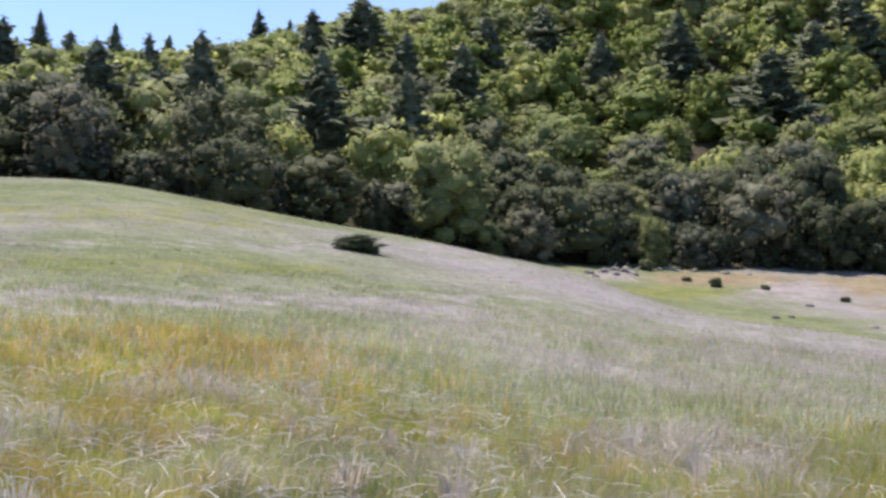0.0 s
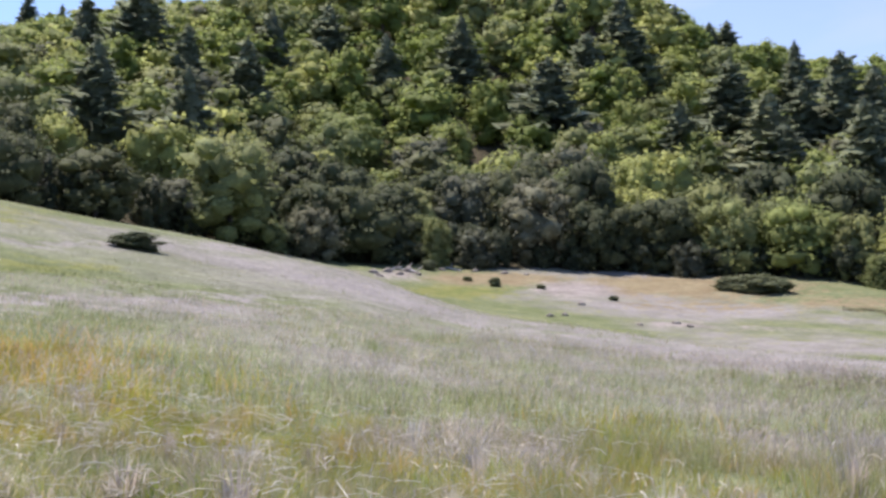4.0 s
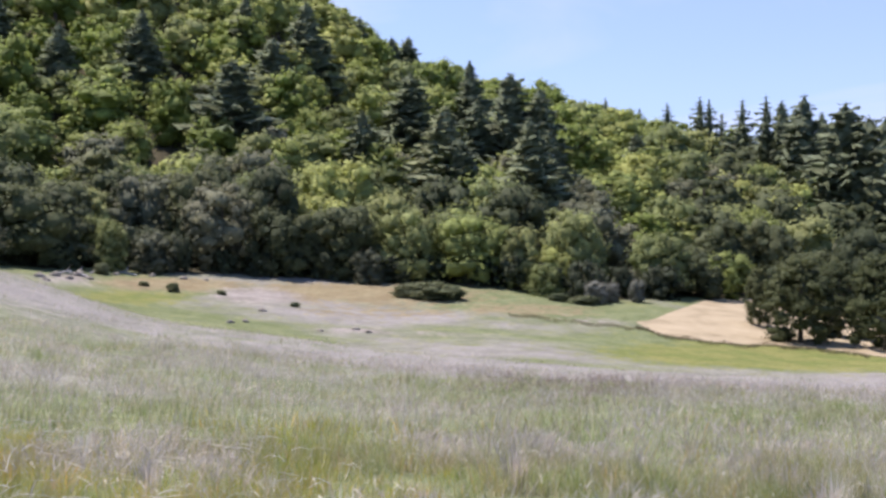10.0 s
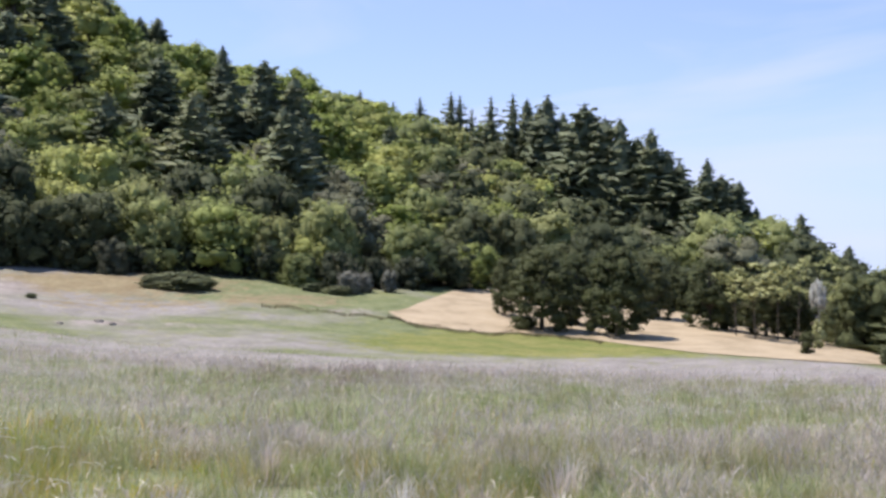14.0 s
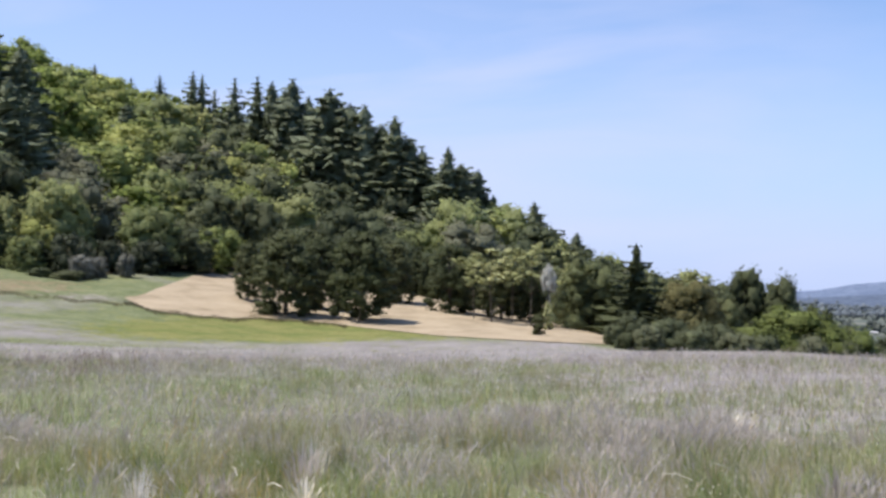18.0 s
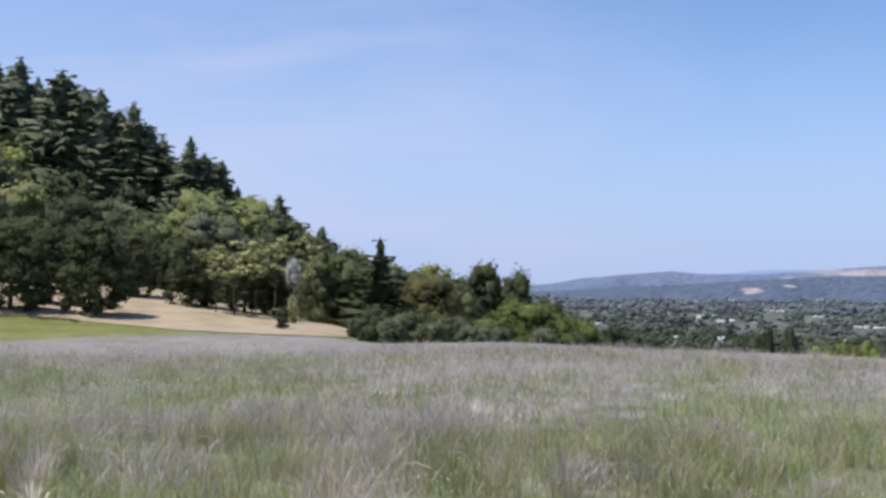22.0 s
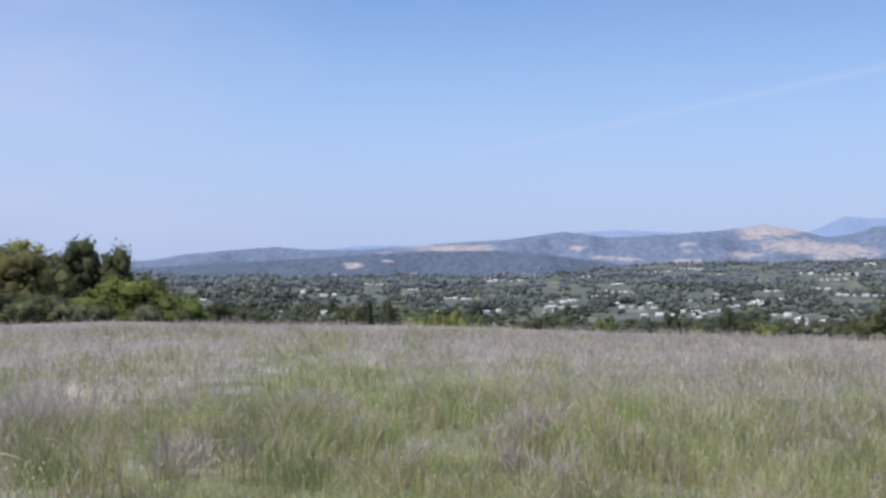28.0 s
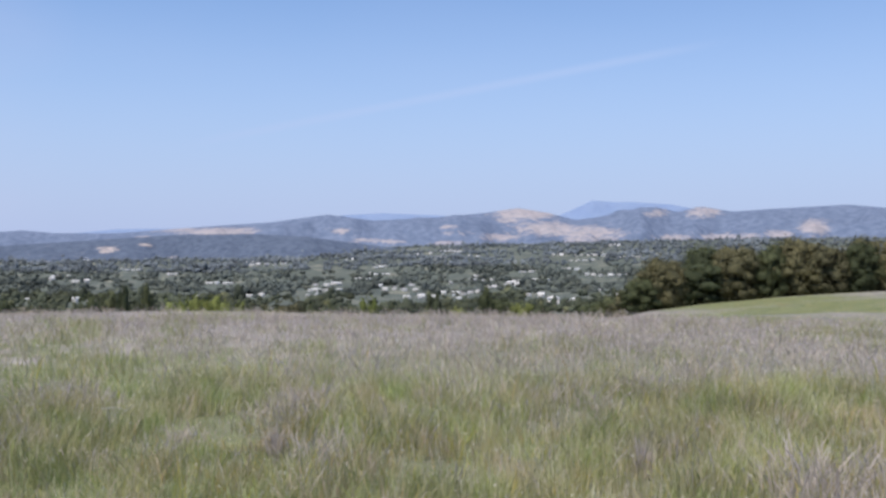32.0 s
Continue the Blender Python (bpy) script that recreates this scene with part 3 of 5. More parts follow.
def conifer_meshes(seed, height, spread, tiers=19, boughs=8, power=0.7, base_at=0.05, gap=0.0, belly=0.0):
    """A trunk and uneven tiers of feathered boughs; gap opens the tiers so that the sky shows through."""
    rng = np.random.default_rng(seed)
    lean = rng.normal(0, 0.010 * height, 2)
    trunk = limb([(0, 0, -0.5), (lean[0] * 0.5, 0, height * 0.5), (lean[0], lean[1], height * 0.99)], [height * 0.017, height * 0.011, height * 0.002], 6)
    v, f, bent, base = [], [], [], 0

    def add(points, faces, normals):
        nonlocal base
        v.append(points)
        f.append(np.asarray(faces) + base)
        bent.append(normals)
        base += len(points)
    # a ragged dim core inside the boughs
    ring = np.arange(8) * math.pi / 4
    steps = np.linspace(0, 1, 13)
    core, away = [], []
    for k, t in enumerate(steps):
        w = spread * ((1 - t) ** power * (0.60 if k % 2 else 0.40) * (1 - 0.55 * gap) * min(1, 0.55 + 4 * t) * (1 - belly * max(0.0, 1 - t / 0.32)) + 0.01)
        core.append(np.stack([np.cos(ring + k) * w, np.sin(ring + k) * w, 0 * ring + height * (base_at + 0.02 + (0.95 - base_at) * t)], 1))
        away.append(np.stack([np.cos(ring + k), np.sin(ring + k), 0 * ring + 0.35], 1))
    core, away = np.concatenate(core), np.concatenate(away)
    core[:, :2] *= 1 + rng.normal(0, 0.16, (len(core), 1))
    core[:, 2] += rng.normal(0, 0.014 * height, len(core)) * (core[:, 2] < 0.85 * height)
    core[:, :2] += lean * core[:, 2:] / height
    quads = []
    for k in range(12):
        i, j = k * 8 + np.arange(8), k * 8 + (np.arange(8) + 1) % 8
        quads += [np.stack([i, j, j + 8], 1), np.stack([i, j + 8, i + 8], 1)]
    add(core, np.concatenate(quads), away + rng.normal(0, 0.2, away.shape))
    sector = rng.uniform(0.72, 1.15, 6)
    for k in range(tiers):
        u = (k + rng.uniform(0.2, 0.8)) / tiers
        z = height * (base_at + (0.985 - base_at) * u)
        reach = spread * ((1 - u) ** power * rng.uniform(0.78, 1.12) + 0.03) * (1 - belly * max(0.0, 1 - u / 0.32))
        n = max(4, int(round(boughs * (1 - 0.5 * u))))
        first = rng.uniform(0, 6.283)
        for b in range(n):
            a = first + (b + rng.uniform(-0.3, 0.3)) * 6.283 / n
            rr = reach * rng.uniform(0.66, 1.12) * sector[int(a / 1.0472) % 6]
            d, s = np.array([math.cos(a), math.sin(a), 0.0]), np.array([-math.sin(a), math.cos(a), 0.0])
            sag = rng.uniform(-0.12, 0.26) * (1 - 0.5 * u)
            root = np.array([lean[0] * u, lean[1] * u, z + rng.uniform(-0.6, 0.4) * height / tiers * (1 - gap * 0.8)])
            wide, drop = 0.19 * rr + 0.10, (0.13 * rr + 0.10) * rng.uniform(0.7, 1.3)

            def at(w, side=0.0, down=0.0):
                return root + d * rr * w + s * side * wide + np.array([0, 0, -sag * rr * w * (1.6 - w) - down * drop])
            # the spray seen from above, then the twigs that hang from it
            pts = np.array([at(0.1), at(0.42, 0.8, 0.3), at(0.42, -0.8, 0.3), at(0.74, 0.75, 0.25), at(0.74, -0.75, 0.25), at(1.0), at(0.6, 0, -0.15),
                            at(0.25, 0.1, 1.0), at(0.55, -0.2, 1.15), at(0.82, 0.15, 0.95)])
            pts[1:] += rng.normal(0, 0.05 * rr, (9, 3))
            faces = [(0, 1, 6), (0, 6, 2), (6, 1, 3), (6, 4, 2), (6, 3, 5), (6, 5, 4), (0, 7, 6), (6, 8, 3), (6, 9, 5)]
            up = np.array([0, 0, 0.75]) + d * 0.65
            nn = np.tile(up, (10, 1)) + rng.normal(0, 0.2, (10, 3))
            nn[7:, 2] -= 0.6
            add(pts, faces, nn)
    return mesh_of("trunk", trunk[0], [trunk[1]], True), crown_of(np.concatenate(v), np.concatenate(f), np.concatenate(bent))


def conifer(name, label, seed, height=22.0, spread=4.2, material=None, group="conifers on the hill", **form):
    tree = tagged(new(name), label, "conifer", group)
    t, c = conifer_meshes(seed, height, spread, **form)
    part("trunk", t, M_BARK, tree)
    part("crown", c, material or M_FIR, tree)
    return tree


def placed(p, turn=0.0, sx=1.0, sz=1.0):
    return Matrix.Translation(p) @ Matrix.Rotation(turn, 4, "Z") @ Matrix.Diagonal((sx, sx, sz, 1))


STOCKS = []


class Stock:
    """Trees of one kind: the first placings take the models, the later ones copies."""

    def __init__(self, models):
        self.models, self.fresh = models, list(models)
        STOCKS.append(self)

    def put(self, k, m):
        ob = self.models[k % len(self.models)]
        if self.fresh:
            ob = self.fresh.pop(0)
            ob.matrix_basis = m
            return ob
        keep = ob.matrix_basis.copy()
        ob.matrix_basis = Matrix()
        made = copy_thing(ob, m)
        ob.matrix_basis = keep
        return made


WOOD = "broadleaf trees of the wooded hill"


def kinds(name, label, seed, material, height, width, bottom, n=4):
    """Fine models for the edge of the wood and lighter ones for higher up."""
    return (Stock([broadleaf(name, label, "tree", seed + k, material, height + k % 3, width + k % 2, bottom, 28, 2000, 0.42, group=WOOD) for k in range(n)]),
            Stock([broadleaf(name, label, "tree", seed + 9 + k, material, height + k % 3, width + k % 2, bottom, 15, 520, 0.71, group=WOOD) for k in range(n)]))


BAY = kinds("bay_tree", "rounded green bay tree in the dense hillside wood", 100, M_BAY, 9.5, 9.4, 0.2)
OAK = kinds("live_oak", "dark green live oak in the dense hillside wood", 130, M_OAK, 9.0, 10.0, -0.2)
TAN = kinds("tanoak", "mid-green tanoak in the dense hillside wood", 160, M_TAN, 9.5, 9.4, 0.0)
OLIVE = kinds("grey_oak", "grey-green broadleaf tree in the hillside wood", 190, M_OLIVE, 8.5, 9.4, -0.2, 3)
LIME = kinds("maple_tree", "bright yellow-green broadleaf tree in the hillside wood", 220, M_LIME, 10, 8.8, 0.2)
FIR = Stock([conifer("fir_tree", "tall dark green fir rising above the wood", 80 + k, 22, 7.4 + 0.6 * (k % 3), tiers=26 + k % 4, boughs=14, power=0.55 + 0.07 * (k % 4)) for k in range(8)])
RIDGE_FIR = Stock([conifer("fir_tree", "slim fir on the ridge with sky between its tiers", 90 + k, 22, 8.8, tiers=18, boughs=9, power=0.78, gap=1.0) for k in range(4)])

# tops of the leafy canopy against the sky: azimuth, degrees over eye level
SKYLINE = [(60, 11), (23.3, 11.8), (19.3, 11.9), (17, 12.2), (14.4, 12.45), (12, 12.8), (10.9, 13.3), (9.3, 13.8), (7.2, 14.2), (6, 14.4), (3.5, 15.1), (1.6, 14.95), (-0.2, 15.75), (-7, 18), (-13, 19), (-18, 18),
           (-22.9, 15.9), (-24, 15.2), (-24.9, 14.6), (-25.7, 14.1), (-27.5, 13.5), (-28.4, 12.95), (-29.9, 12.7), (-31.3, 12.05), (-33.3, 11.9), (-34.8, 11.7), (-36.1, 11.4), (-36.9, 10.85), (-38.9, 10.4),
           (-40, 9.95), (-41.5, 9.4), (-43.8, 9.4), (-45.6, 9.1), (-46.8, 8.4), (-49.3, 6.8), (-51.1, 5.8), (-53.6, 5.5), (-55.5, 5.5), (-57.6, 5.4), (-58.9, 4.4), (-59.8, 4.1), (-61.6, 3.3), (-62.9, 2.85),
           (-64.4, 2.1), (-65.9, 1.65), (-68.3, 0.6), (-69.6, 0.75), (-71.2, 0.15), (-77, -2.0)]


def headroom(az, r, wide):
    """How tall a tree may stand at az and r under the skyline."""
    half = math.degrees(0.2 * wide / r)
    el = min(float(along(SKYLINE, 1, az + d)) for d in (-half, 0, half)) + 0.22
    return r * float(tan_d(el)) - float(land(az, r))


# firs: azimuth, degrees of the tip over eye level, metres tall, breadth
FIRS_LEFT = [(25.0, 13.6, 17, 1), (23.2, 13.6, 17, 0.9), (22.6, 12.6, 15, 1), (21.4, 14.05, 19, 0.9), (20.0, 13.15, 17, 1), (18.6, 12.95, 15, 0.9), (17.7, 13.75, 18, 0.9), (16.0, 13.4, 16, 0.9), (15.0, 13.3, 16, 0.9), (13.3, 13.8, 18, 0.8),
             (10.4, 14.95, 19, 0.9), (8.6, 14.5, 17, 1.1), (7.5, 15.1, 17, 0.9), (4.8, 16.0, 20, 1.3), (7.0, 13.2, 18, 1.2), (2.1, 12.1, 19, 1.1), (2.3, 14.1, 16, 1.1), (-0.9, 13.7, 17, 1.0), (-2.3, 15.2, 17, 1.1), (16.7, 11.4, 16, 1.1), (15.4, 11.8, 16, 1.0),
             (20.8, 12.2, 16, 1.2), (18.9, 11.6, 16, 1.1), (13.9, 12.4, 16, 1.1), (22.0, 11.4, 16, 1.2)]
FIRS_MID = [(-5.2, 15.6, 16, 1.2), (-8.3, 14.1, 15, 1.0), (-12.6, 15.2, 17, 1.3), (-17.3, 12.9, 18, 1.35), (-19.4, 14.2, 16, 1.1), (-21.3, 16.1, 20, 1.4), (-24.1, 15.4, 10, 0.8),
            (-25.9, 14.4, 11, 0.9), (-26.8, 14.45, 12, 1.0), (-27.0, 12.6, 18, 1.25), (-30.25, 13.3, 20, 1.15), (-32.4, 12.6, 22, 1.1), (-34.0, 11.85, 20, 1.0), (-33.6, 10.4, 20, 1.3), (-34.6, 9.6, 17, 1.2), (-28.9, 10.8, 18, 1.4), (-24.4, 10.5, 15, 1.1),
            (-30.8, 11.2, 17, 1.1), (-17.9, 16.4, 16, 1.0), (-39.3, 9.3, 12, 0.9), (-29.6, 9.2, 14, 1.2), (-42.7, 8.1, 9, 0.9)]
FIRS_RIDGE = [(-37.7, 11.2, 9, 0.9), (-39.5, 10.65, 12, 0.9), (-41.0, 10.9, 14, 0.95), (-42.7, 11.2, 16, 0.95), (-43.2, 11.05, 15, 0.9), (-43.8, 10.3, 12, 0.8), (-44.8, 11.0, 16, 1.0), (-46.1, 11.15, 17, 1.0)]
FIRS_RIGHT = [(-46.9, 10.8, 18, 1.0), (-47.5, 10.4, 18, 1.2), (-48.0, 11.1, 21, 1.25), (-48.9, 10.1, 19, 1.3), (-50.0, 10.55, 21, 1.45), (-51.1, 9.8, 20, 1.3), (-52.0, 9.8, 20, 1.3), (-53.5, 9.2, 19, 1.45), (-52.8, 8.7, 18, 1.4), (-54.4, 8.0, 16, 1.2),
              (-55.0, 7.4, 14, 1.1), (-56.5, 7.5, 13, 1.15), (-57.2, 6.6, 10, 1.2), (-58.1, 6.3, 10, 0.9), (-59.0, 4.9, 7, 0.9), (-61.2, 4.5, 8, 1.1), (-63.5, 2.8, 6, 0.9)]
FIR_SPOTS = []
rng = random.Random(5)
for stock, rows in ((FIR, FIRS_LEFT + FIRS_MID), (RIDGE_FIR, FIRS_RIDGE), (FIR, FIRS_RIGHT)):
    for k, (az, el, tall, broad) in enumerate(rows):
        far = np.arange(float(along(FOOT, 1, az)) + 15, float(along(CREST, 1, az)) + 12, 2.0)
        lack = np.abs(far * tan_d(el) - land(az, far) - tall)
        r = float(far[np.argmin(lack)])
        p = spot(az, r)
        tall = r * float(tan_d(el + 0.18)) - p.z
        FIR_SPOTS.append((p.x, p.y))
        stock.put(k, placed(p, rng.uniform(0, 6), (min(tall, 22) / 22) ** 0.6 * broad, tall / 22))
for k in range(20):      # the close stand of firs on the shoulder
    az = -47.2 - 9.6 * (k + rng.uniform(-0.3, 0.3)) / 20
    r = float(np.interp(az, [-58, -46], [205, 246])) + rng.uniform(-8, 6)
    p = spot(az, r)
    FIR_SPOTS.append((p.x, p.y))
    top = float(np.interp(az, [-56.5, -54.5, -53.5, -50, -48, -46.9], [7.0, 7.6, 8.8, 10.1, 10.5, 10.2])) - rng.uniform(0.5, 1.9)
    tall = r * float(tan_d(top)) - p.z
    FIR.put(k, placed(p, rng.uniform(0, 6), rng.uniform(1.0, 1.35), max(tall, 7) / 22))


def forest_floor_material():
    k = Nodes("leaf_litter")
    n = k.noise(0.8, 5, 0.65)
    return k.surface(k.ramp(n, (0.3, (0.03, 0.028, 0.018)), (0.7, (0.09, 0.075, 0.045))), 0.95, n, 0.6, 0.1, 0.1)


M_LITTER = forest_floor_material()


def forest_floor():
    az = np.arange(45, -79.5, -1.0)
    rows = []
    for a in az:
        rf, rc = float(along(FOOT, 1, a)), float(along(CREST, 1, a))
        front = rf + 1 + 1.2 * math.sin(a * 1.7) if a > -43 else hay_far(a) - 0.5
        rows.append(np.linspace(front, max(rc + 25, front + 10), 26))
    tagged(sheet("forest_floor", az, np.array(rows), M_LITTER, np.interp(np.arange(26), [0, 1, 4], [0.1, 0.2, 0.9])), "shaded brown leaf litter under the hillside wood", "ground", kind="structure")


forest_floor()


# trees that stand out: azimuth, tip and width in degrees, 1 at the foot of the wood or 0 higher up
MARKS = (
    (OAK, [(-4.3, 6.9, 4.3, 1), (-8.6, 6.0, 4.0, 1), (-13.0, 3.9, 3.6, 1), (-21.8, 6.0, 4.6, 1), (16.3, 7.9, 4.6, 1), (7.3, 7.2, 2.8, 1), (-23.6, 5.4, 4.6, 1)]),
    (OLIVE, [(10.9, 7.6, 3.9, 1), (3.2, 6.6, 4.6, 1), (-16.8, 6.6, 5.0, 1), (-1.6, 4.2, 2.2, 1), (-38.7, 2.4, 2.4, 1), (-36.6, 6.8, 3.6, 0)]),
    (TAN, [(14.6, 8.8, 5.3, 0), (-10.5, 4.6, 2.4, 1), (0.1, 5.5, 2.8, 1), (-27.0, 5.9, 4.4, 1), (-18.6, 7.6, 4.0, 0), (-40.6, 4.3, 3.9, 1), (-33.0, 4.3, 3.1, 1)]),
    (BAY, [(8.8, 9.7, 4.6, 0), (-6.4, 10.1, 5.4, 0), (-20.2, 8.8, 4.0, 0), (-30.4, 5.6, 5.0, 1), (-35.1, 3.6, 3.1, 1), (-44.2, 3.2, 3.1, 1), (-39.5, 8.2, 3.7, 0), (-42.2, 8.7, 3.4, 0)]),
    (LIME, [(-12.0, 9.8, 3.7, 0), (-25.2, 8.8, 3.4, 0), (-29.0, 8.1, 3.1, 0), (-32.2, 7.8, 2.9, 0), (-21.6, 10.9, 2.9, 0), (-23.4, 9.5, 3.2, 0), (-14.2, 11.5, 3.7, 0), (-4.7, 13.4, 3.4, 0), (-45.6, 5.6, 4.0, 0)]))
TAKEN = [(x, y, 1.8) for x, y in FIR_SPOTS] + [(*spot(-61.4, r).xy, 6.0) for r in (134, 142)]
for kind, rows in MARKS:
    for k, (az, el, w, foot) in enumerate(rows):
        rf, rc = float(along(FOOT, 1, az)), float(along(CREST, 1, az))
        far = np.arange(rf + 4, rc, 2.0)
        tall = far * tan_d(el) - land(az, far)
        r = rf + 4.0 if foot else float(far[np.argmin(np.abs(tall - 10.5))])
        p = spot(az, r)
        wide = r * math.radians(w)
        high = min(r * float(tan_d(el)) - p.z, headroom(az, r, wide))
        TAKEN.append((p.x, p.y, 0.36 * wide + 0.8))
        kind[0].put(k, placed(p, k * 1.7, wide / 9.6, high / 10.2))


def wood():
    """The wooded hill: trees row behind row up the slope."""
    gen = random.Random(11)
    count = 0
    for row in range(36):
        off = row * (6.0 if row < 4 else 7.0) + (2 if row < 4 else -2)
        az = 31.0
        while az > -79:
            rf, rc = float(along(FOOT, 1, az)), float(along(CREST, 1, az))
            r = rf + off
            step = math.degrees((7.4 + 0.024 * off) / r)
            a = az + gen.uniform(-0.45, 0.45) * step
            rr = r + gen.uniform(-2.6, 2.6)
            az -= step
            if r > rc + 6 or (-79 < a < -43 and off < 3) or a < -78:
                continue
            p = spot(a, rr)
            if any((p.x - x) ** 2 + (p.y - y) ** 2 < d * d for x, y, d in TAKEN):
                continue
            height = gen.uniform(0.62, 1.25) * (0.85 if row < 1 else 1.0)
            if a < -56:
                height *= float(np.interp(a, [-78, -70, -66, -63, -58], [0.55, 0.55, 0.62, 0.75, 1.05]))
            wide = height ** 0.5 * gen.uniform(0.9, 1.2) * (1.12 + 0.0012 * off if row > 3 else 1.0) * (0.85 if a < -60 else 1)
            room = headroom(a, rr, 9.4 * wide) / 10.4
            if room < 0.3:
                continue
            if height > room or r > rc - 30:
                height = min(1.25, room * gen.uniform(0.98, 1.14))
            low = max(0.0, 1 - off / 42)
            green = noise.noise((p.x * 0.025, p.y * 0.025, 3.3))
            pick = gen.random() + green * 0.3 - (0.62 if a > -30 else 0.52) * low - (0.36 if a < -43 else -0.12 if -40 < a < -28 else 0) + 0.36 * min(1, max(0, off - 45) / 60) - (0.18 if a > 8 else 0)
            kind = OAK if pick < 0.13 else OLIVE if pick < 0.25 else TAN if pick < 0.46 else BAY if pick < 0.80 else LIME
            if row < 1 and kind in (BAY, LIME) and a > -33:
                kind = TAN if kind is BAY else OLIVE
            kind[0 if row < 3 else 1].put(count, placed(p, gen.uniform(0, 6.3), wide, height))
            count += 1
    return count


wood()
gen = random.Random(41)
for k in range(62):      # close the top of the hill
    az = gen.uniform(-24, 6)
    r = float(along(CREST, 1, az)) + (gen.uniform(-34, 14) if k > 15 else gen.uniform(-100, -50))
    room = headroom(az, r, 11) / 10.4
    if room > 0.3:
        (TAN, BAY, OLIVE)[k % 3][1].put(k, placed(spot(az, r), gen.uniform(0, 6), gen.uniform(1.1, 1.4), min(room * gen.uniform(0.95, 1.12), 1.2)))


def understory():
    """Bushes that close the foot of the wood, its shade put into their colour."""
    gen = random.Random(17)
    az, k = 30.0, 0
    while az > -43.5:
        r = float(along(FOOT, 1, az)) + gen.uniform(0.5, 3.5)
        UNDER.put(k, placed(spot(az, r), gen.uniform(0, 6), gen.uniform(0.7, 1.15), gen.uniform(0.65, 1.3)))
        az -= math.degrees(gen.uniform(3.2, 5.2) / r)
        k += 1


UNDER = Stock([broadleaf("thicket_bush", "leafy bush at the foot of the wood, darkened for its shade", "shrub", 480 + k, M_THICKET, 4.2, 6.0, -0.6, 18, 800, 0.38, group="bushes at the foot of the wood") for k in range(5)])
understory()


def rise(stock, k, az, r, top, wide=1.0, model=10.0, turn=0.0):
    """Stands a tree on the ground at az and r with its tip at top degrees over eye level."""
    p = spot(az, r)
    tall = max(0.5, r * float(tan_d(top)) - p.z)
    return stock.put(k, placed(p, turn, wide, tall / model))


# ---- trees on the dry slope: pines, a fir, pale feathery trees ----
SLOPE = "trees standing on the dry slope"
PINE = Stock([broadleaf("pine_tree", "dark bushy pine with low spreading boughs on the dry slope", "pine", 300 + k, M_PINE, 10.0, 10.4, (-0.2, 0.3, -0.5, -0.2)[k], 62, 3200, 0.36, group=SLOPE, flat=0.6, lobe=0.72) for k in range(4)])
# azimuth, foot and tip in degrees over eye level, width in degrees
for k, (az, el, top, wide) in enumerate([(-47.7, -1.6, 3.25, 4.6), (-51.8, -1.9, 3.4, 4.6), (-49.6, -1.3, 3.0, 3.6), (-56.6, -1.4, 2.7, 3.6), (-53.6, -0.9, 2.6, 2.8), (-59.4, -1.75, 1.75, 3.2), (-58.0, -1.2, 1.9, 2.4), (-60.9, -1.9, 1.2, 2.0), (-62.7, -2.0, 0.6, 1.6), (-45.7, -0.8, 2.6, 2.0),
                                         (-55.0, -0.4, 2.1, 2.2), (-61.0, -1.5, 0.9, 1.4)]):
    r = r_at(az, el, 60, 140)
    rise(PINE, k, az, r, top, r * math.radians(wide) / 10.0, 10.0, k * 1.3)
EDGE = Stock([broadleaf("live_oak", "dark live oak closing the upper edge of the dry slope", "tree", 314 + k, M_HOLM, 10.0, 10.5, -0.6, 30, 1700, 0.46, group=SLOPE) for k in range(3)])
for k, (az, el, top, wide) in enumerate([(-46.4, 0.15, 2.4, 2.6), (-48.2, -0.35, 2.6, 3.4), (-50.3, -0.35, 2.9, 3.4), (-52.6, -0.35, 2.8, 3.0), (-54.3, -0.3, 2.4, 2.6), (-55.6, -0.7, 2.2, 2.6), (-57.4, -0.8, 2.3, 2.8),
                                         (-58.9, -0.9, 1.6, 2.4), (-60.6, -1.2, 1.2, 2.0), (-63.0, -2.0, 0.9, 2.2), (-64.9, -2.3, 0.4, 2.0), (-66.3, -2.4, 0.2, 2.2)]):
    r = r_at(az, el, 60, 140) + 2.5
    rise(EDGE, k, az, r, top, r * math.radians(wide) / 10.5, 10.0, k * 2.3)
DOME = Stock([broadleaf("bay_tree", "broad rounded green tree at the end of the dry slope", "tree", 320 + k, M_DOME, 10.0, 10.0, -0.8, 36, 2600, 0.40, group=SLOPE) for k in range(3)])
for k, (az, r, top, wide) in enumerate([(-64.1, 112, 1.85, 0.88), (-65.6, 120, 1.0, 0.5), (-63.0, 122, 1.0, 0.5), (-69.1, 114, 0.65, 0.88), (-67.7, 126, 0.7, 0.6), (-70.9, 110, -0.3, 0.65)]):
    rise(DOME, k, az, r, top, wide, 10.0, k * 2.1)
lone = conifer("fir_tree", "lone dark fir with ragged boughs by the dry slope", 333, 22, 10.5, M_HOLM, SLOPE, tiers=13, boughs=8, power=0.6, gap=1.0)
p = spot(-66.8, 106)
lone.matrix_basis = placed(p, 0.4, 0.60, (106 * float(tan_d(2.5)) - p.z) / 22)
PAIR = Stock([broadleaf("cypress", "dark upright tree beside the dry slope", "tree", 340 + k, M_HOLM, 10, 8.4, 0.0, 34, 2000, 0.40, group=SLOPE) for k in range(2)])
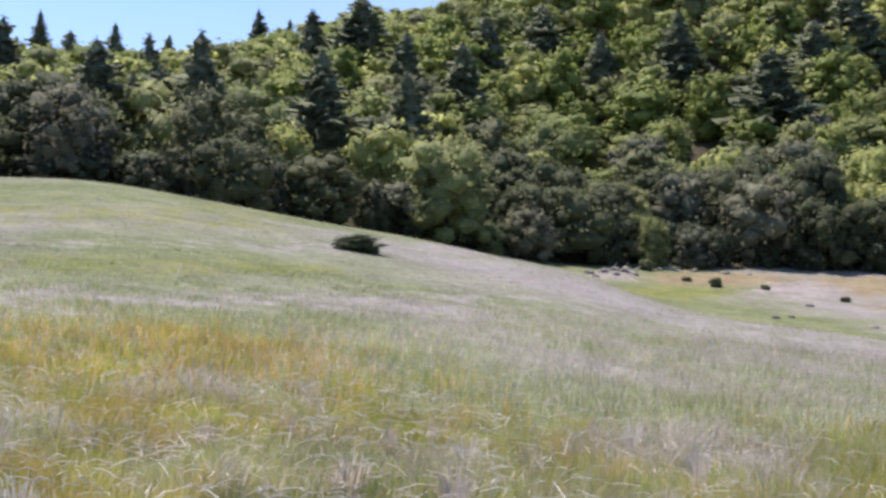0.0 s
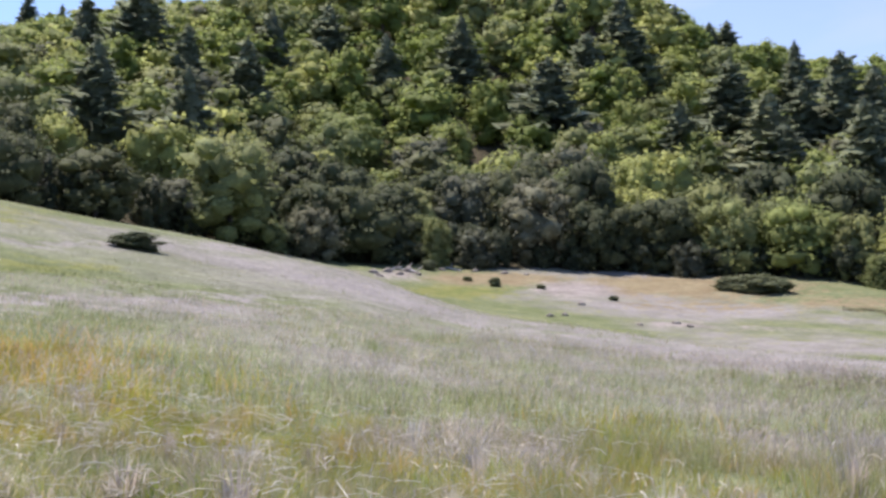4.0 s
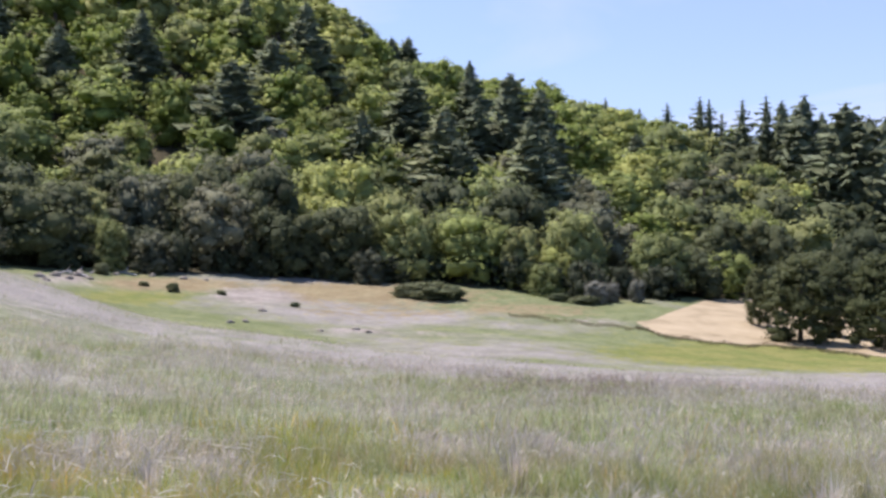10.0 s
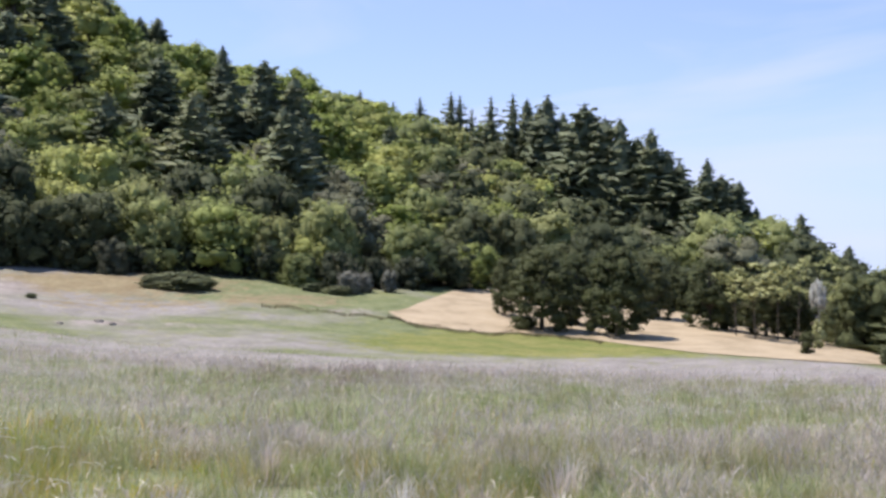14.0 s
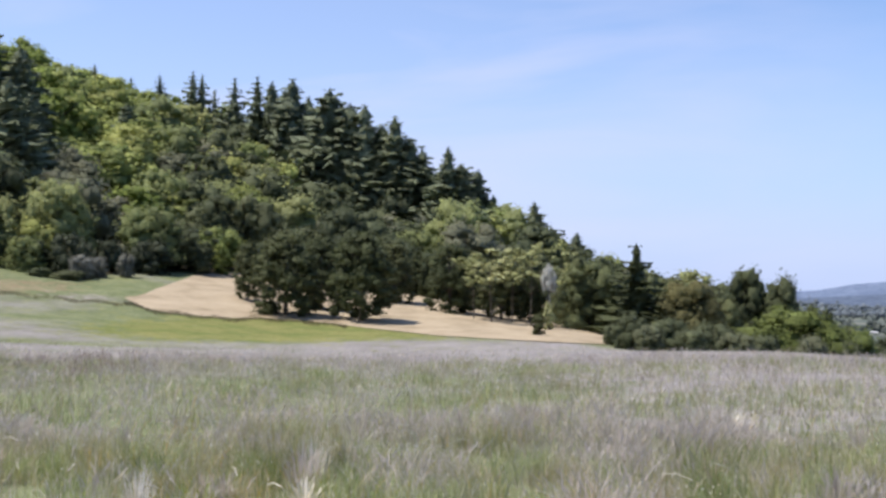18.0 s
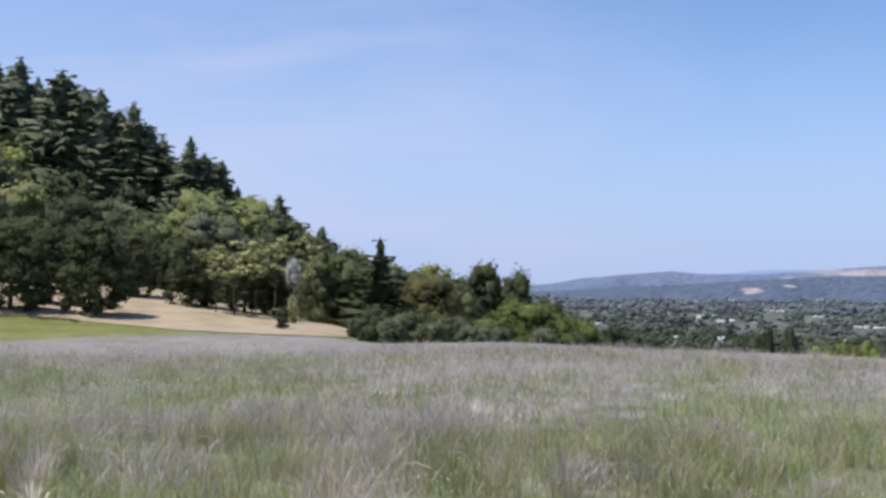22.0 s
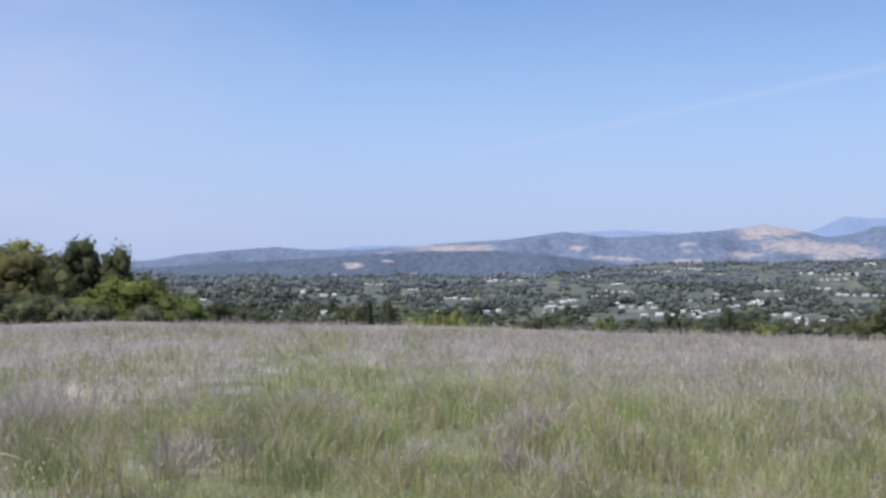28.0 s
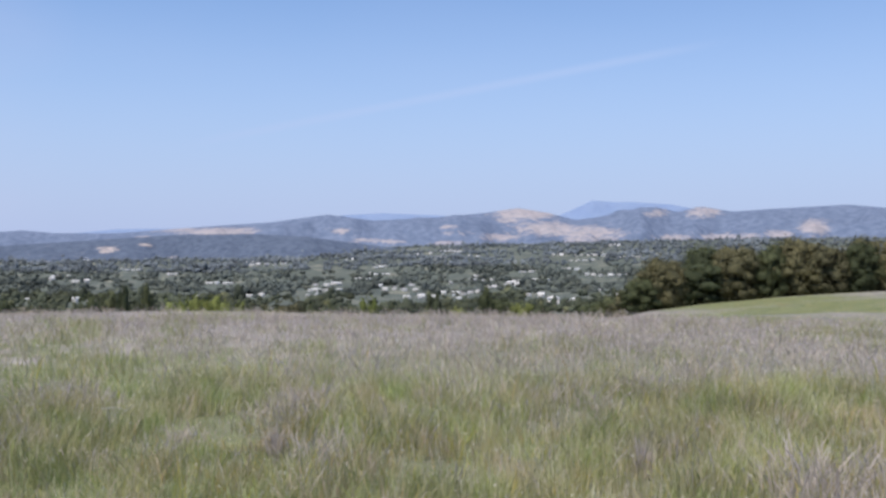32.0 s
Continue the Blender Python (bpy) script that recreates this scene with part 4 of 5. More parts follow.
for k, (az, r, top, wide) in enumerate([(-72.4, 116, 1.35, 0.72), (-74.1, 114, 0.95, 0.62), (-73.2, 118, 0.2, 0.6), (-71.2, 119, -0.2, 0.4), (-74.6, 122, -0.4, 0.35), (-75.6, 124, -0.6, 0.3), (-76.3, 122, -0.8, 0.3)]):
    rise(PAIR, k, az, r, top, wide, 10.0, k * 2.0)
BUDS = Stock([broadleaf("alder", "rounded olive tree with reddish-brown top beside the slope", "tree", 356, M_BUDS, 10, 11, -0.4, 34, 2400, 0.42, group=SLOPE)])
rise(BUDS, 0, -69.4, 106, 0.7, 0.78)
SPRING = Stock([broadleaf("willow", "rounded lime-green tree at the end of the slope", "tree", 350 + k, M_SPRING, 10, 10.5, -0.6, 30, 2600, 0.40, group=SLOPE) for k in range(2)])
for k, (az, r, top, wide) in enumerate([(-74.7, 92, -0.75, 1.0), (-77.2, 90, -1.7, 0.75), (-70.0, 121, 0.3, 0.5)]):
    rise(SPRING, k, az, r, top, wide, 10.0, k * 1.1)
SHRUB = Stock([broadleaf("shrub", "dense grey-green shrub at the foot of the slope", "shrub", 360 + k, M_SHRUB, 10, 13, -0.6, 36, 2400, 0.46, group="shrubs below the dry slope") for k in range(3)])
for k, (az, r, top, wide) in enumerate([(-66.4, 84, -1.25, 0.27), (-68.4, 84, -1.45, 0.34), (-67.3, 80, -1.9, 0.24), (-70.6, 84, -1.7, 0.36), (-71.9, 80, -2.2, 0.30), (-69.5, 78, -2.1, 0.26),
                                        (-65.3, 88, -1.9, 0.16), (-73.3, 84, -2.3, 0.24), (-75.5, 84, -2.3, 0.26), (-77.3, 88, -2.4, 0.28), (-78.6, 92, -2.7, 0.25)]):
    rise(SHRUB, k, az, r, top, wide, 10.0, k * 1.7)


def feathery_tree(seed):
    """A tall slender tree with tight pale tufts of leaves at several heights."""
    tree = tagged(new("gum_tree"), "slender tree with loose yellow-green tufts of leaves", "tree", SLOPE)
    part("trunk", trunk_mesh(seed, 9.4, 0.07, 7, 1.9, 0.4), M_BARK, tree, "slender dark trunk and limbs")
    rng = np.random.default_rng(seed)
    v, f, bent, base = [], [], [], 0
    for k in range(26):
        a, h = k * 2.4, rng.uniform(5.4, 10.0)
        far = rng.uniform(0.2, 2.3)
        c = np.array([math.cos(a) * far, math.sin(a) * far, h])
        d = rng.normal(0, 1, (30, 3))
        d /= np.linalg.norm(d, axis=1, keepdims=True)
        pv, pf = leaves(rng, c + d * rng.uniform(0.1, 0.62, (30, 1)) * (1, 1, 0.7), d + (0, 0, 0.5), 0.36)
        v.append(pv)
        f.append(pf + base)
        bent.append(np.repeat(d + (0, 0, 0.6), 3, 0))
        base += len(pv)
    part("crown", crown_of(np.concatenate(v), np.concatenate(f), np.concatenate(bent)), M_PALM, tree)
    return tree


GUM = Stock([feathery_tree(370 + k) for k in range(3)])
for k, (az, r, top, wide) in enumerate([(-57.9, 112, 1.9, 0.9), (-58.9, 110, 2.2, 1.0), (-60.0, 113, 2.3, 0.9), (-61.0, 110, 2.5, 1.0), (-62.8, 116, 2.0, 0.7)]):
    rise(GUM, k, az, r, top, wide, 10.4, k * 1.9)
blossom = broadleaf("blossom_tree", "whitish blossoming tree at the wood's edge", "tree", 380, M_BLOSSOM, 10, 8, 5.6, 18, 900, 0.4, M_PALE_BARK, group=SLOPE)
p = spot(-62.0, 105)
blossom.matrix_basis = placed(p, 0, 0.24, (105 * float(tan_d(1.3)) - p.z) / 10)
sapling = broadleaf("sapling", "small leafy sapling on the dry slope", "shrub", 381, M_PINE, 10, 7, 0.0, 16, 700, 0.6, group=SLOPE)
r = r_at(-61.45, -2.65, 60, 140)
p = spot(-61.45, r)
sapling.matrix_basis = placed(p, 0, 0.24, (r * float(tan_d(-1.35)) - p.z) / 10)
young = broadleaf("young_maple", "bright green young tree before the dark wood", "tree", 382, M_LIME, 10, 6, 0.0, 18, 800, 0.6, group=SLOPE)
p = spot(-44.25, 136)
young.matrix_basis = placed(p, 0, 0.5, (136 * float(tan_d(2.3)) - p.z) / 10)

pale_shoot = broadleaf("sapling", "pale yellow-green sapling before the wood's edge", "shrub", 383, M_PALM, 10, 7, 0.0, 18, 900, 0.5, group=SLOPE)
r = r_at(-62.0, -2.35, 60, 140)
p = spot(-62.0, r)
pale_shoot.matrix_basis = placed(p, 0, 0.22, (r * float(tan_d(-0.7)) - p.z) / 10)

# ---- the oaks on the far knoll ----
KNOLL = Stock([broadleaf("live_oak", "dark rounded oak in the row on the grassy knoll", "tree", 400 + k, (M_HOLM, M_KNOLL, M_KNOLL, M_HOLM)[k], 10, 10.5, -0.3, 38, 2400, 0.42, group="oaks on the knoll") for k in range(4)])
gen = random.Random(4)
for k in range(34):
    az = -114.6 - (k % 17) * 1.0 + gen.uniform(-0.6, 0.6)
    r = float(along(FOOT, 1, az)) + (8 if k < 17 else 20) + gen.uniform(-2, 3)
    top = float(np.interp(az, [-131, -127, -122.6, -119.8, -117, -115.5, -114.3, -113.5], [0.15, 0.1, 0.15, 0.0, -0.5, -1.1, -1.9, -2.6])) + gen.uniform(-0.85, 0.35)
    rise(KNOLL, k, az, r, top, gen.uniform(0.6, 1.05), 10.0, k * 1.3)

# ---- trees on the slope under the brow, towards the plain ----
BELOW = "trees below the brow of the meadow"
GLOOM = Stock([broadleaf("oak", "dark green tree standing below the brow of the meadow", "tree", 410 + k, (M_HOLM, M_HOLM, M_THICKET)[k], 10, 9, -0.4, 34, 2000, 0.44, group=BELOW) for k in range(3)])
for k, (az, top, wide) in enumerate([(-85.5, -2.45, 0.9), (-86.6, -2.2, 1.0), (-87.7, -2.5, 0.8), (-88.5, -1.95, 0.5), (-87.3, -1.8, 0.45), (-91.1, -2.9, 0.7), (-80.2, -2.5, 0.9), (-81.6, -2.7, 0.8), (-83.2, -2.8, 0.9), (-79.3, -2.2, 0.7),
                                     (-98.2, -3.0, 0.6), (-103.8, -2.35, 0.62), (-106.6, -2.25, 0.5), (-107.5, -2.8, 1.0), (-109.7, -3.1, 0.7), (-112.2, -3.2, 1.0), (-113.2, -2.9, 0.9), (-95.6, -2.9, 1.0), (-97.0, -3.1, 0.8), (-101.2, -3.2, 0.8)]):
    rise(GLOOM, k, az, 190 + 6 * (k % 4), top, wide, 10.0, k * 1.7)
YOUNG = Stock([broadleaf("willow", "olive-green spring tree standing below the brow of the meadow", "tree", 416 + k, (M_SPRING, M_KNOLL)[k], 10, 10, -0.4, 36, 2000, 0.44, group=BELOW) for k in range(2)])
for k, (az, top, wide) in enumerate([(-90.0, -2.65, 1.0), (-96.2, -2.7, 0.9), (-91.6, -2.35, 1.1), (-94.6, -3.1, 0.9), (-92.8, -2.75, 0.9), (-78.3, -3.0, 0.8), (-100.3, -2.6, 0.6), (-82.4, -3.1, 0.8), (-108.5, -3.05, 0.8), (-99.2, -3.3, 0.9), (-105.2, -3.3, 0.8), (-111.0, -3.75, 0.7)]):
    rise(YOUNG, k, az, 168 + 5 * (k % 3), top, wide, 10.0, k * 1.3)

# ---- shrubs and stones in the next field ----
LOW = Stock([broadleaf("coyote_bush", "low spreading dark green bush in the field", "shrub", 420 + k, M_COYOTE, 10, 10, -1.0, 32, 2000, 0.6, group="bushes in the field") for k in range(3)])
for k, (az, el, top, wide) in enumerate([(-28.2, 0.42, 1.45, 0.68), (-27.1, 0.5, 1.3, 0.45), (-29.3, 0.42, 1.25, 0.42), (-36.6, 0.25, 0.75, 0.4), (-35.2, 0.4, 0.85, 0.3), (-14.5, 0.6, 1.15, 0.16),
                                         (-10.9, 1.45, 2.1, 0.2), (-13.0, 0.9, 1.1, 0.14), (-17.0, 0.5, 0.7, 0.13), (-20.9, -0.1, 0.08, 0.12)]):
    r = r_at(az, el, 70, 128)
    rise(LOW, k, az, r, top, wide, 10.0, k * 1.4)
FRONT = Stock([broadleaf("bush", "rounded green bush before the dark wood", "shrub", 426 + k, (M_TAN, M_OLIVE)[k], 10, 10, -1.0, 34, 2400, 0.5, group="bushes at the foot of the wood") for k in range(2)])
for k, (az, top, wide) in enumerate([(-11.3, 4.5, 2.1), (-13.4, 3.9, 3.0), (-2.4, 4.0, 2.2), (-37.0, 2.3, 1.6), (-34.4, 2.5, 2.4), (-24.8, 3.2, 2.2)]):
    r = float(along(FOOT, 1, az)) - 0.5
    rise(FRONT, k, az, r, top, r * math.radians(wide) / 10.0, 10.0, k * 1.9)
near_bush = broadleaf("coyote_bush", "low spreading green bush on the meadow slope", "shrub", 430, M_COYOTE, 10, 10, -1.0, 30, 1500, 0.55)
r = r_at(4.7, 2.35, 20, 66)
p = spot(4.75, r)
near_bush.matrix_basis = placed(p, 0.5, r * 0.062 / 10, (r * float(tan_d(3.25)) - p.z) / 10 * 1.05)
GREY = Stock([broadleaf("elder_bush", "pale pinkish-grey flowering bush at the wood's edge", "shrub", 440 + k, M_ELDER, 10, 10, -0.5, 30, 2600, 0.5) for k in range(2)])
for k, (az, r, top, wide) in enumerate([(-37.2, 121, 1.6, 0.34), (-38.0, 123, 1.5, 0.26), (-39.4, 124, 1.7, 0.24)]):
    rise(GREY, k, az, r, top, wide, 10.0, k)
# ---- bare earth and stones in the next field ----


def earth_material(name, a, b):
    k = Nodes(name)
    n, f = k.noise(0.5, 5, 0.65), k.noise(7, 4, 0.7)
    c = k.mix(1.0, k.ramp(n, (0.3, a), (0.7, b)), k.span(f, 0.25, 0.75, 0.75, 1.25), "MULTIPLY")
    return k.surface(c, 0.95, f, 0.8, 0.06, 0.1)


M_STONE = earth_material("field_stone", (0.16, 0.14, 0.12), (0.30, 0.27, 0.24))


def stone(seed):
    gen = np.random.default_rng(seed)
    v = BALL_V * (1 + gen.normal(0, 0.16, (len(BALL_V), 1))) * (1.0, 0.8, 0.6)
    me = mesh_of("field_stone", v, [BALL_F])
    me.materials.append(M_STONE)
    return tagged(new("field_stone", me), "weathered grey-brown stone in the field", "stone", "stones in the field")


STONES = Stock([stone(500 + k) for k in range(4)])
gen = random.Random(31)
for k, (az, el, size) in enumerate([(-19.2, -0.35, 0.45), (-20.9, 0.0, 0.4), (-22.3, -1.4, 0.35), (-17.5, -1.0, 0.45), (-18.3, -0.95, 0.4), (-7.9, 1.25, 0.7), (-8.6, 1.35, 0.8), (-9.3, 1.2, 0.6), (-9.8, 1.35, 0.9),
                                    (-10.3, 1.2, 0.5), (-8.2, 1.1, 0.5), (-11.6, 1.45, 0.5), (-13.4, 1.4, 0.5), (-15.0, 1.3, 0.5), (-16.2, 1.25, 0.4), (-24.2, -1.3, 0.4), (-24.9, -1.45, 0.4)]):
    p = spot(az, r_at(az, el, 60, 125))
    STONES.put(k, placed(p, gen.uniform(0, 6), size, size))

# ---- the plain: fields, woods, houses, hills ----


def plain_material():
    k = Nodes("valley_floor")
    a, b = k.noise(0.006, 4, 0.6), k.noise(0.03, 4, 0.6)
    c = k.ramp(b, (0.35, (0.050, 0.062, 0.058)), (0.52, (0.085, 0.098, 0.080)), (0.66, (0.19, 0.186, 0.140)))
    c = k.mix(k.span(a, 0.45, 0.6), c, k.ramp(k.noise(0.09, 5, 0.7), (0.35, (0.045, 0.056, 0.050)), (0.65, (0.115, 0.128, 0.096))))
    return k.surface(c, 0.95)


tagged(sheet("valley_floor", np.arange(-64, -181, -1.2), np.geomspace(330, 4800, 120), plain_material(), 2.0), "wide green valley floor with fields and gardens", "valley", kind="structure")

# rows of houses: azimuth of both ends, degrees over eye level
STREETS = [(-78.4, -79.0, -2.35), (-83.5, -83.9, -1.05), (-83.7, -84.4, -2.0), (-84.6, -86.6, -2.1), (-84.8, -86.3, -3.15), (-89.3, -90.1, -1.8), (-91.6, -93.6, -2.3), (-93.7, -94.6, -2.95), (-93.9, -96.0, -1.27), (-96.4, -98.7, -2.7),
           (-97.2, -98.8, -2.4), (-99.1, -99.5, -1.0), (-100.2, -101.1, -1.45), (-100.7, -103.0, -2.45), (-101.0, -103.2, -2.72), (-101.8, -104.0, -3.15), (-104.2, -106.3, -2.9), (-104.6, -105.4, -2.3), (-106.7, -107.6, -2.55), (-107.9, -108.6, -2.35),
           (-108.8, -110.0, -3.05), (-110.2, -113.0, -0.8), (-111.2, -112.6, -1.1), (-108.0, -109.4, -1.7), (-112.0, -114.2, -1.9), (-87.2, -88.4, -1.5)]
STREETS = [(a0, a1, r_at((a0 + a1) / 2, el, 1300, 3100)) for a0, a1, el in STREETS]


def open_ground(az, r):
    """Whether the gardens and lawns before a row of houses lie here."""
    return any(a1 - 0.15 < az < a0 + 0.15 and -150 < r - r0 < 12 for a0, a1, r0 in STREETS)


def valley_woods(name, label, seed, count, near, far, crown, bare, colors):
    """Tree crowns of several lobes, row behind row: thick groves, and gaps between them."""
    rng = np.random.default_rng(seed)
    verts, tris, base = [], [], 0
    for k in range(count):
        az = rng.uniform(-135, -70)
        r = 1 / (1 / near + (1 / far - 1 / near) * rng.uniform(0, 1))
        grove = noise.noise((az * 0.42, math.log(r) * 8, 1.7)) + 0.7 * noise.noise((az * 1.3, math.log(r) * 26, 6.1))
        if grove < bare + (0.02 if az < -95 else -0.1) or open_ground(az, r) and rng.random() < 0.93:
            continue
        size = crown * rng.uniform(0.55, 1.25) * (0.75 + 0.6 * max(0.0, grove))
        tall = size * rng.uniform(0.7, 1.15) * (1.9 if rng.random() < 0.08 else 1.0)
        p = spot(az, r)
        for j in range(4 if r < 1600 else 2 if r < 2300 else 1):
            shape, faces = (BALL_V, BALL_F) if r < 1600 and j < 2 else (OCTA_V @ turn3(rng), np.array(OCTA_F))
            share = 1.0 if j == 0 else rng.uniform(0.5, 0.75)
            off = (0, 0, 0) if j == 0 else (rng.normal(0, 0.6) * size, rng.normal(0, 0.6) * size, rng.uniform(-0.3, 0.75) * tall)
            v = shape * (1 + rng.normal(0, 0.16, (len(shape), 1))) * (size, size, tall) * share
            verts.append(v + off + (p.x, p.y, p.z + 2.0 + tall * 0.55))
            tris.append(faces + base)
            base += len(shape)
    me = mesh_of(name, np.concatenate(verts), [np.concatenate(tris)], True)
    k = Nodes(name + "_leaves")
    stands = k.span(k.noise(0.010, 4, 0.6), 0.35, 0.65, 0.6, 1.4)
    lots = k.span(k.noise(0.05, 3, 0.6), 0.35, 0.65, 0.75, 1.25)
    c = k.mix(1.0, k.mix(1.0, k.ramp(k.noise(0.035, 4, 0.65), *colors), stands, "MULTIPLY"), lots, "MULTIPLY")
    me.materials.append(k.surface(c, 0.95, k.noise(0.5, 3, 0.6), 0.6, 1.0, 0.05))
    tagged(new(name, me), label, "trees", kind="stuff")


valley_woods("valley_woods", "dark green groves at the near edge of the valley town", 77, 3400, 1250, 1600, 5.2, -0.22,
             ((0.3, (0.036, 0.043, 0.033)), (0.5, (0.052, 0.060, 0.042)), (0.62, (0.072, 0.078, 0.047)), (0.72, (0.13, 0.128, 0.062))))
# distance haze is put into these two bands' colours, paler and bluer farther off
valley_woods("garden_trees", "garden trees among the houses of the valley town, greyed for haze", 79, 6500, 1600, 2200, 5.0, -0.30,
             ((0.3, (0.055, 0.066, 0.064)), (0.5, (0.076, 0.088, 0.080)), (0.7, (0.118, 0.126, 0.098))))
valley_woods("valley_woods_beyond", "trees in the far part of the valley, coloured blue-grey for haze", 78, 9000, 2200, 3200, 5.5, -0.45,
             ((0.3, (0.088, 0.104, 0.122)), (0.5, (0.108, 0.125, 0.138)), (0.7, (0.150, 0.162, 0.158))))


def plaster(name, a, b):
    k = Nodes(name)
    return k.surface(k.ramp(k.chance(), (0.0, a), (1.0, b)), 0.85, k.noise(2.0, 3), 0.2, 0.05)


M_WALL = plaster("house_wall", (0.55, 0.52, 0.47), (0.82, 0.80, 0.76))
M_ROOF = plaster("house_roof", (0.52, 0.50, 0.48), (0.85, 0.83, 0.80))
M_WINDOW = Nodes("window_glass").surface((0.05, 0.06, 0.08), 0.15, specular=0.5)


def slab(x0, x1, y0, y1, z0, z1):
    v = np.array([(x, y, z) for z in (z0, z1) for y in (y0, y1) for x in (x0, x1)], float)
    return v, np.array([(0, 2, 3, 1), (4, 5, 7, 6), (0, 1, 5, 4), (1, 3, 7, 5), (3, 2, 6, 7), (2, 0, 4, 6)])


def house(length, depth, wall, pitch, label):
    h = tagged(new("house"), label, "house", "houses of the valley town")
    part("wall", mesh_of("wall", *[(a, [b]) for a, b in [slab(-length / 2, length / 2, -depth / 2, depth / 2, -4, wall)]][0]), M_WALL, h)
    e, l, d = 0.5, length / 2 + 0.5, depth / 2 + 0.5
    v = np.array([(-l, -d, wall), (l, -d, wall), (l, d, wall), (-l, d, wall), (-l, 0, wall + pitch), (l, 0, wall + pitch), (-l, -d, wall + 0.25), (l, -d, wall + 0.25), (l, d, wall + 0.25), (-l, d, wall + 0.25)], float)
    part("roof", mesh_of("roof", v, [np.array([(0, 3, 2, 1), (0, 1, 7, 6), (2, 3, 9, 8), (6, 7, 5, 4), (8, 9, 4, 5)]), np.array([(0, 6, 4), (0, 4, 3), (3, 4, 9), (1, 5, 7), (1, 2, 5), (2, 8, 5)])]), M_ROOF, h)
    for sx in (-0.28, 0.05, 0.3):
        for side in (-1, 1):
            y = side * depth / 2
            part("window", mesh_of("window", *[(a, [b]) for a, b in [slab(sx * length - 0.7, sx * length + 0.7, min(y, y + side * 0.08), max(y, y + side * 0.08), 1.0, min(2.3, wall - 0.4))]][0]), M_WINDOW, h)
    return h


HOUSE = Stock([house(14, 9, 3.0, 2.0, "low pale house among the valley trees"), house(20, 11, 3.4, 1.6, "long low whitish building among the valley trees"),
               house(11, 9, 5.6, 2.2, "two-storey pale house among the valley trees"), house(34, 16, 5.0, 1.0, "large flat pale building in the valley town")])
gen = random.Random(9)


def row_of_houses(a0, a1, r0, size):
    """Houses side by side along a street, some lots left empty."""
    step = math.degrees(18 * size / r0)
    az = a0 - step * 0.3
    while az > a1:
        if gen.random() < 0.82:
            p = spot(az, r0 + gen.uniform(-12, 12))
            p.z += 2.0 + gen.uniform(1.4, 2.8) * size
            HOUSE.put(gen.choice([0, 0, 0, 2, 1, 0, 2, 1]), placed(p, radians(az) + gen.choice([0, 0, 0, 0, 1.57]) + gen.uniform(-0.15, 0.15), size * gen.uniform(0.85, 1.3), size * gen.uniform(0.6, 0.9)))
        az -= step * gen.uniform(0.7, 1.7)


for a0, a1, r0 in STREETS:
    row_of_houses(a0, a1, r0, gen.uniform(0.62, 0.85))
for street in range(40):
    a0 = gen.choice([gen.uniform(-114, -96), gen.uniform(-114, -100), gen.uniform(-100, -80)])
    r0 = 1 / (1 / 1500 + (1 / 2900 - 1 / 1500) * gen.uniform(0, 1))
    row_of_houses(a0, a0 - gen.uniform(0.5, 1.3), r0, gen.uniform(0.4, 0.62))
villa = house(17, 12, 6.5, 3.0, "white gabled house at the near edge of the town")
villa.matrix_basis = placed(spot(-110.3, 1340) + Vector((0, 0, 4.5)), radians(-110) + 1.57, 1.25, 1.3)
villa = house(15, 11, 6.0, 2.6, "white gabled house beside a larger one by the town")
villa.matrix_basis = placed(spot(-111.5, 1345) + Vector((0, 0, 4.0)), radians(-110) + 1.2, 1.1, 1.15)


def hill_material(name, hazed_wood_colors, hazed_gold_colors, scale):
    k = Nodes(name)
    a, b = k.noise(scale, 6, 0.6), k.noise(scale * 9, 4, 0.6)
    trees = k.ramp(b, (0.35, hazed_wood_colors[0]), (0.65, hazed_wood_colors[1]))
    gold = k.ramp(b, (0.35, hazed_gold_colors[0]), (0.65, hazed_gold_colors[1]))
    grass = k.t.nodes.new("ShaderNodeAttribute")
    grass.attribute_name = "grassland"
    m = k.t.nodes.new("ShaderNodeMath")
    m.operation = "ADD"
    k.link(grass.outputs["Fac"], m.inputs[0])
    k.link(k.span(k.mix(0.65, a, k.noise(scale * 6, 8, 0.75, (1, 1, 2.5))), 0.32, 0.68, -0.95, 0.6), m.inputs[1])
    return k.surface(k.mix(k.span(m.outputs["Value"], 0.26, 0.72), trees, gold), 0.95, b, 0.7, 14.0, 0.05)


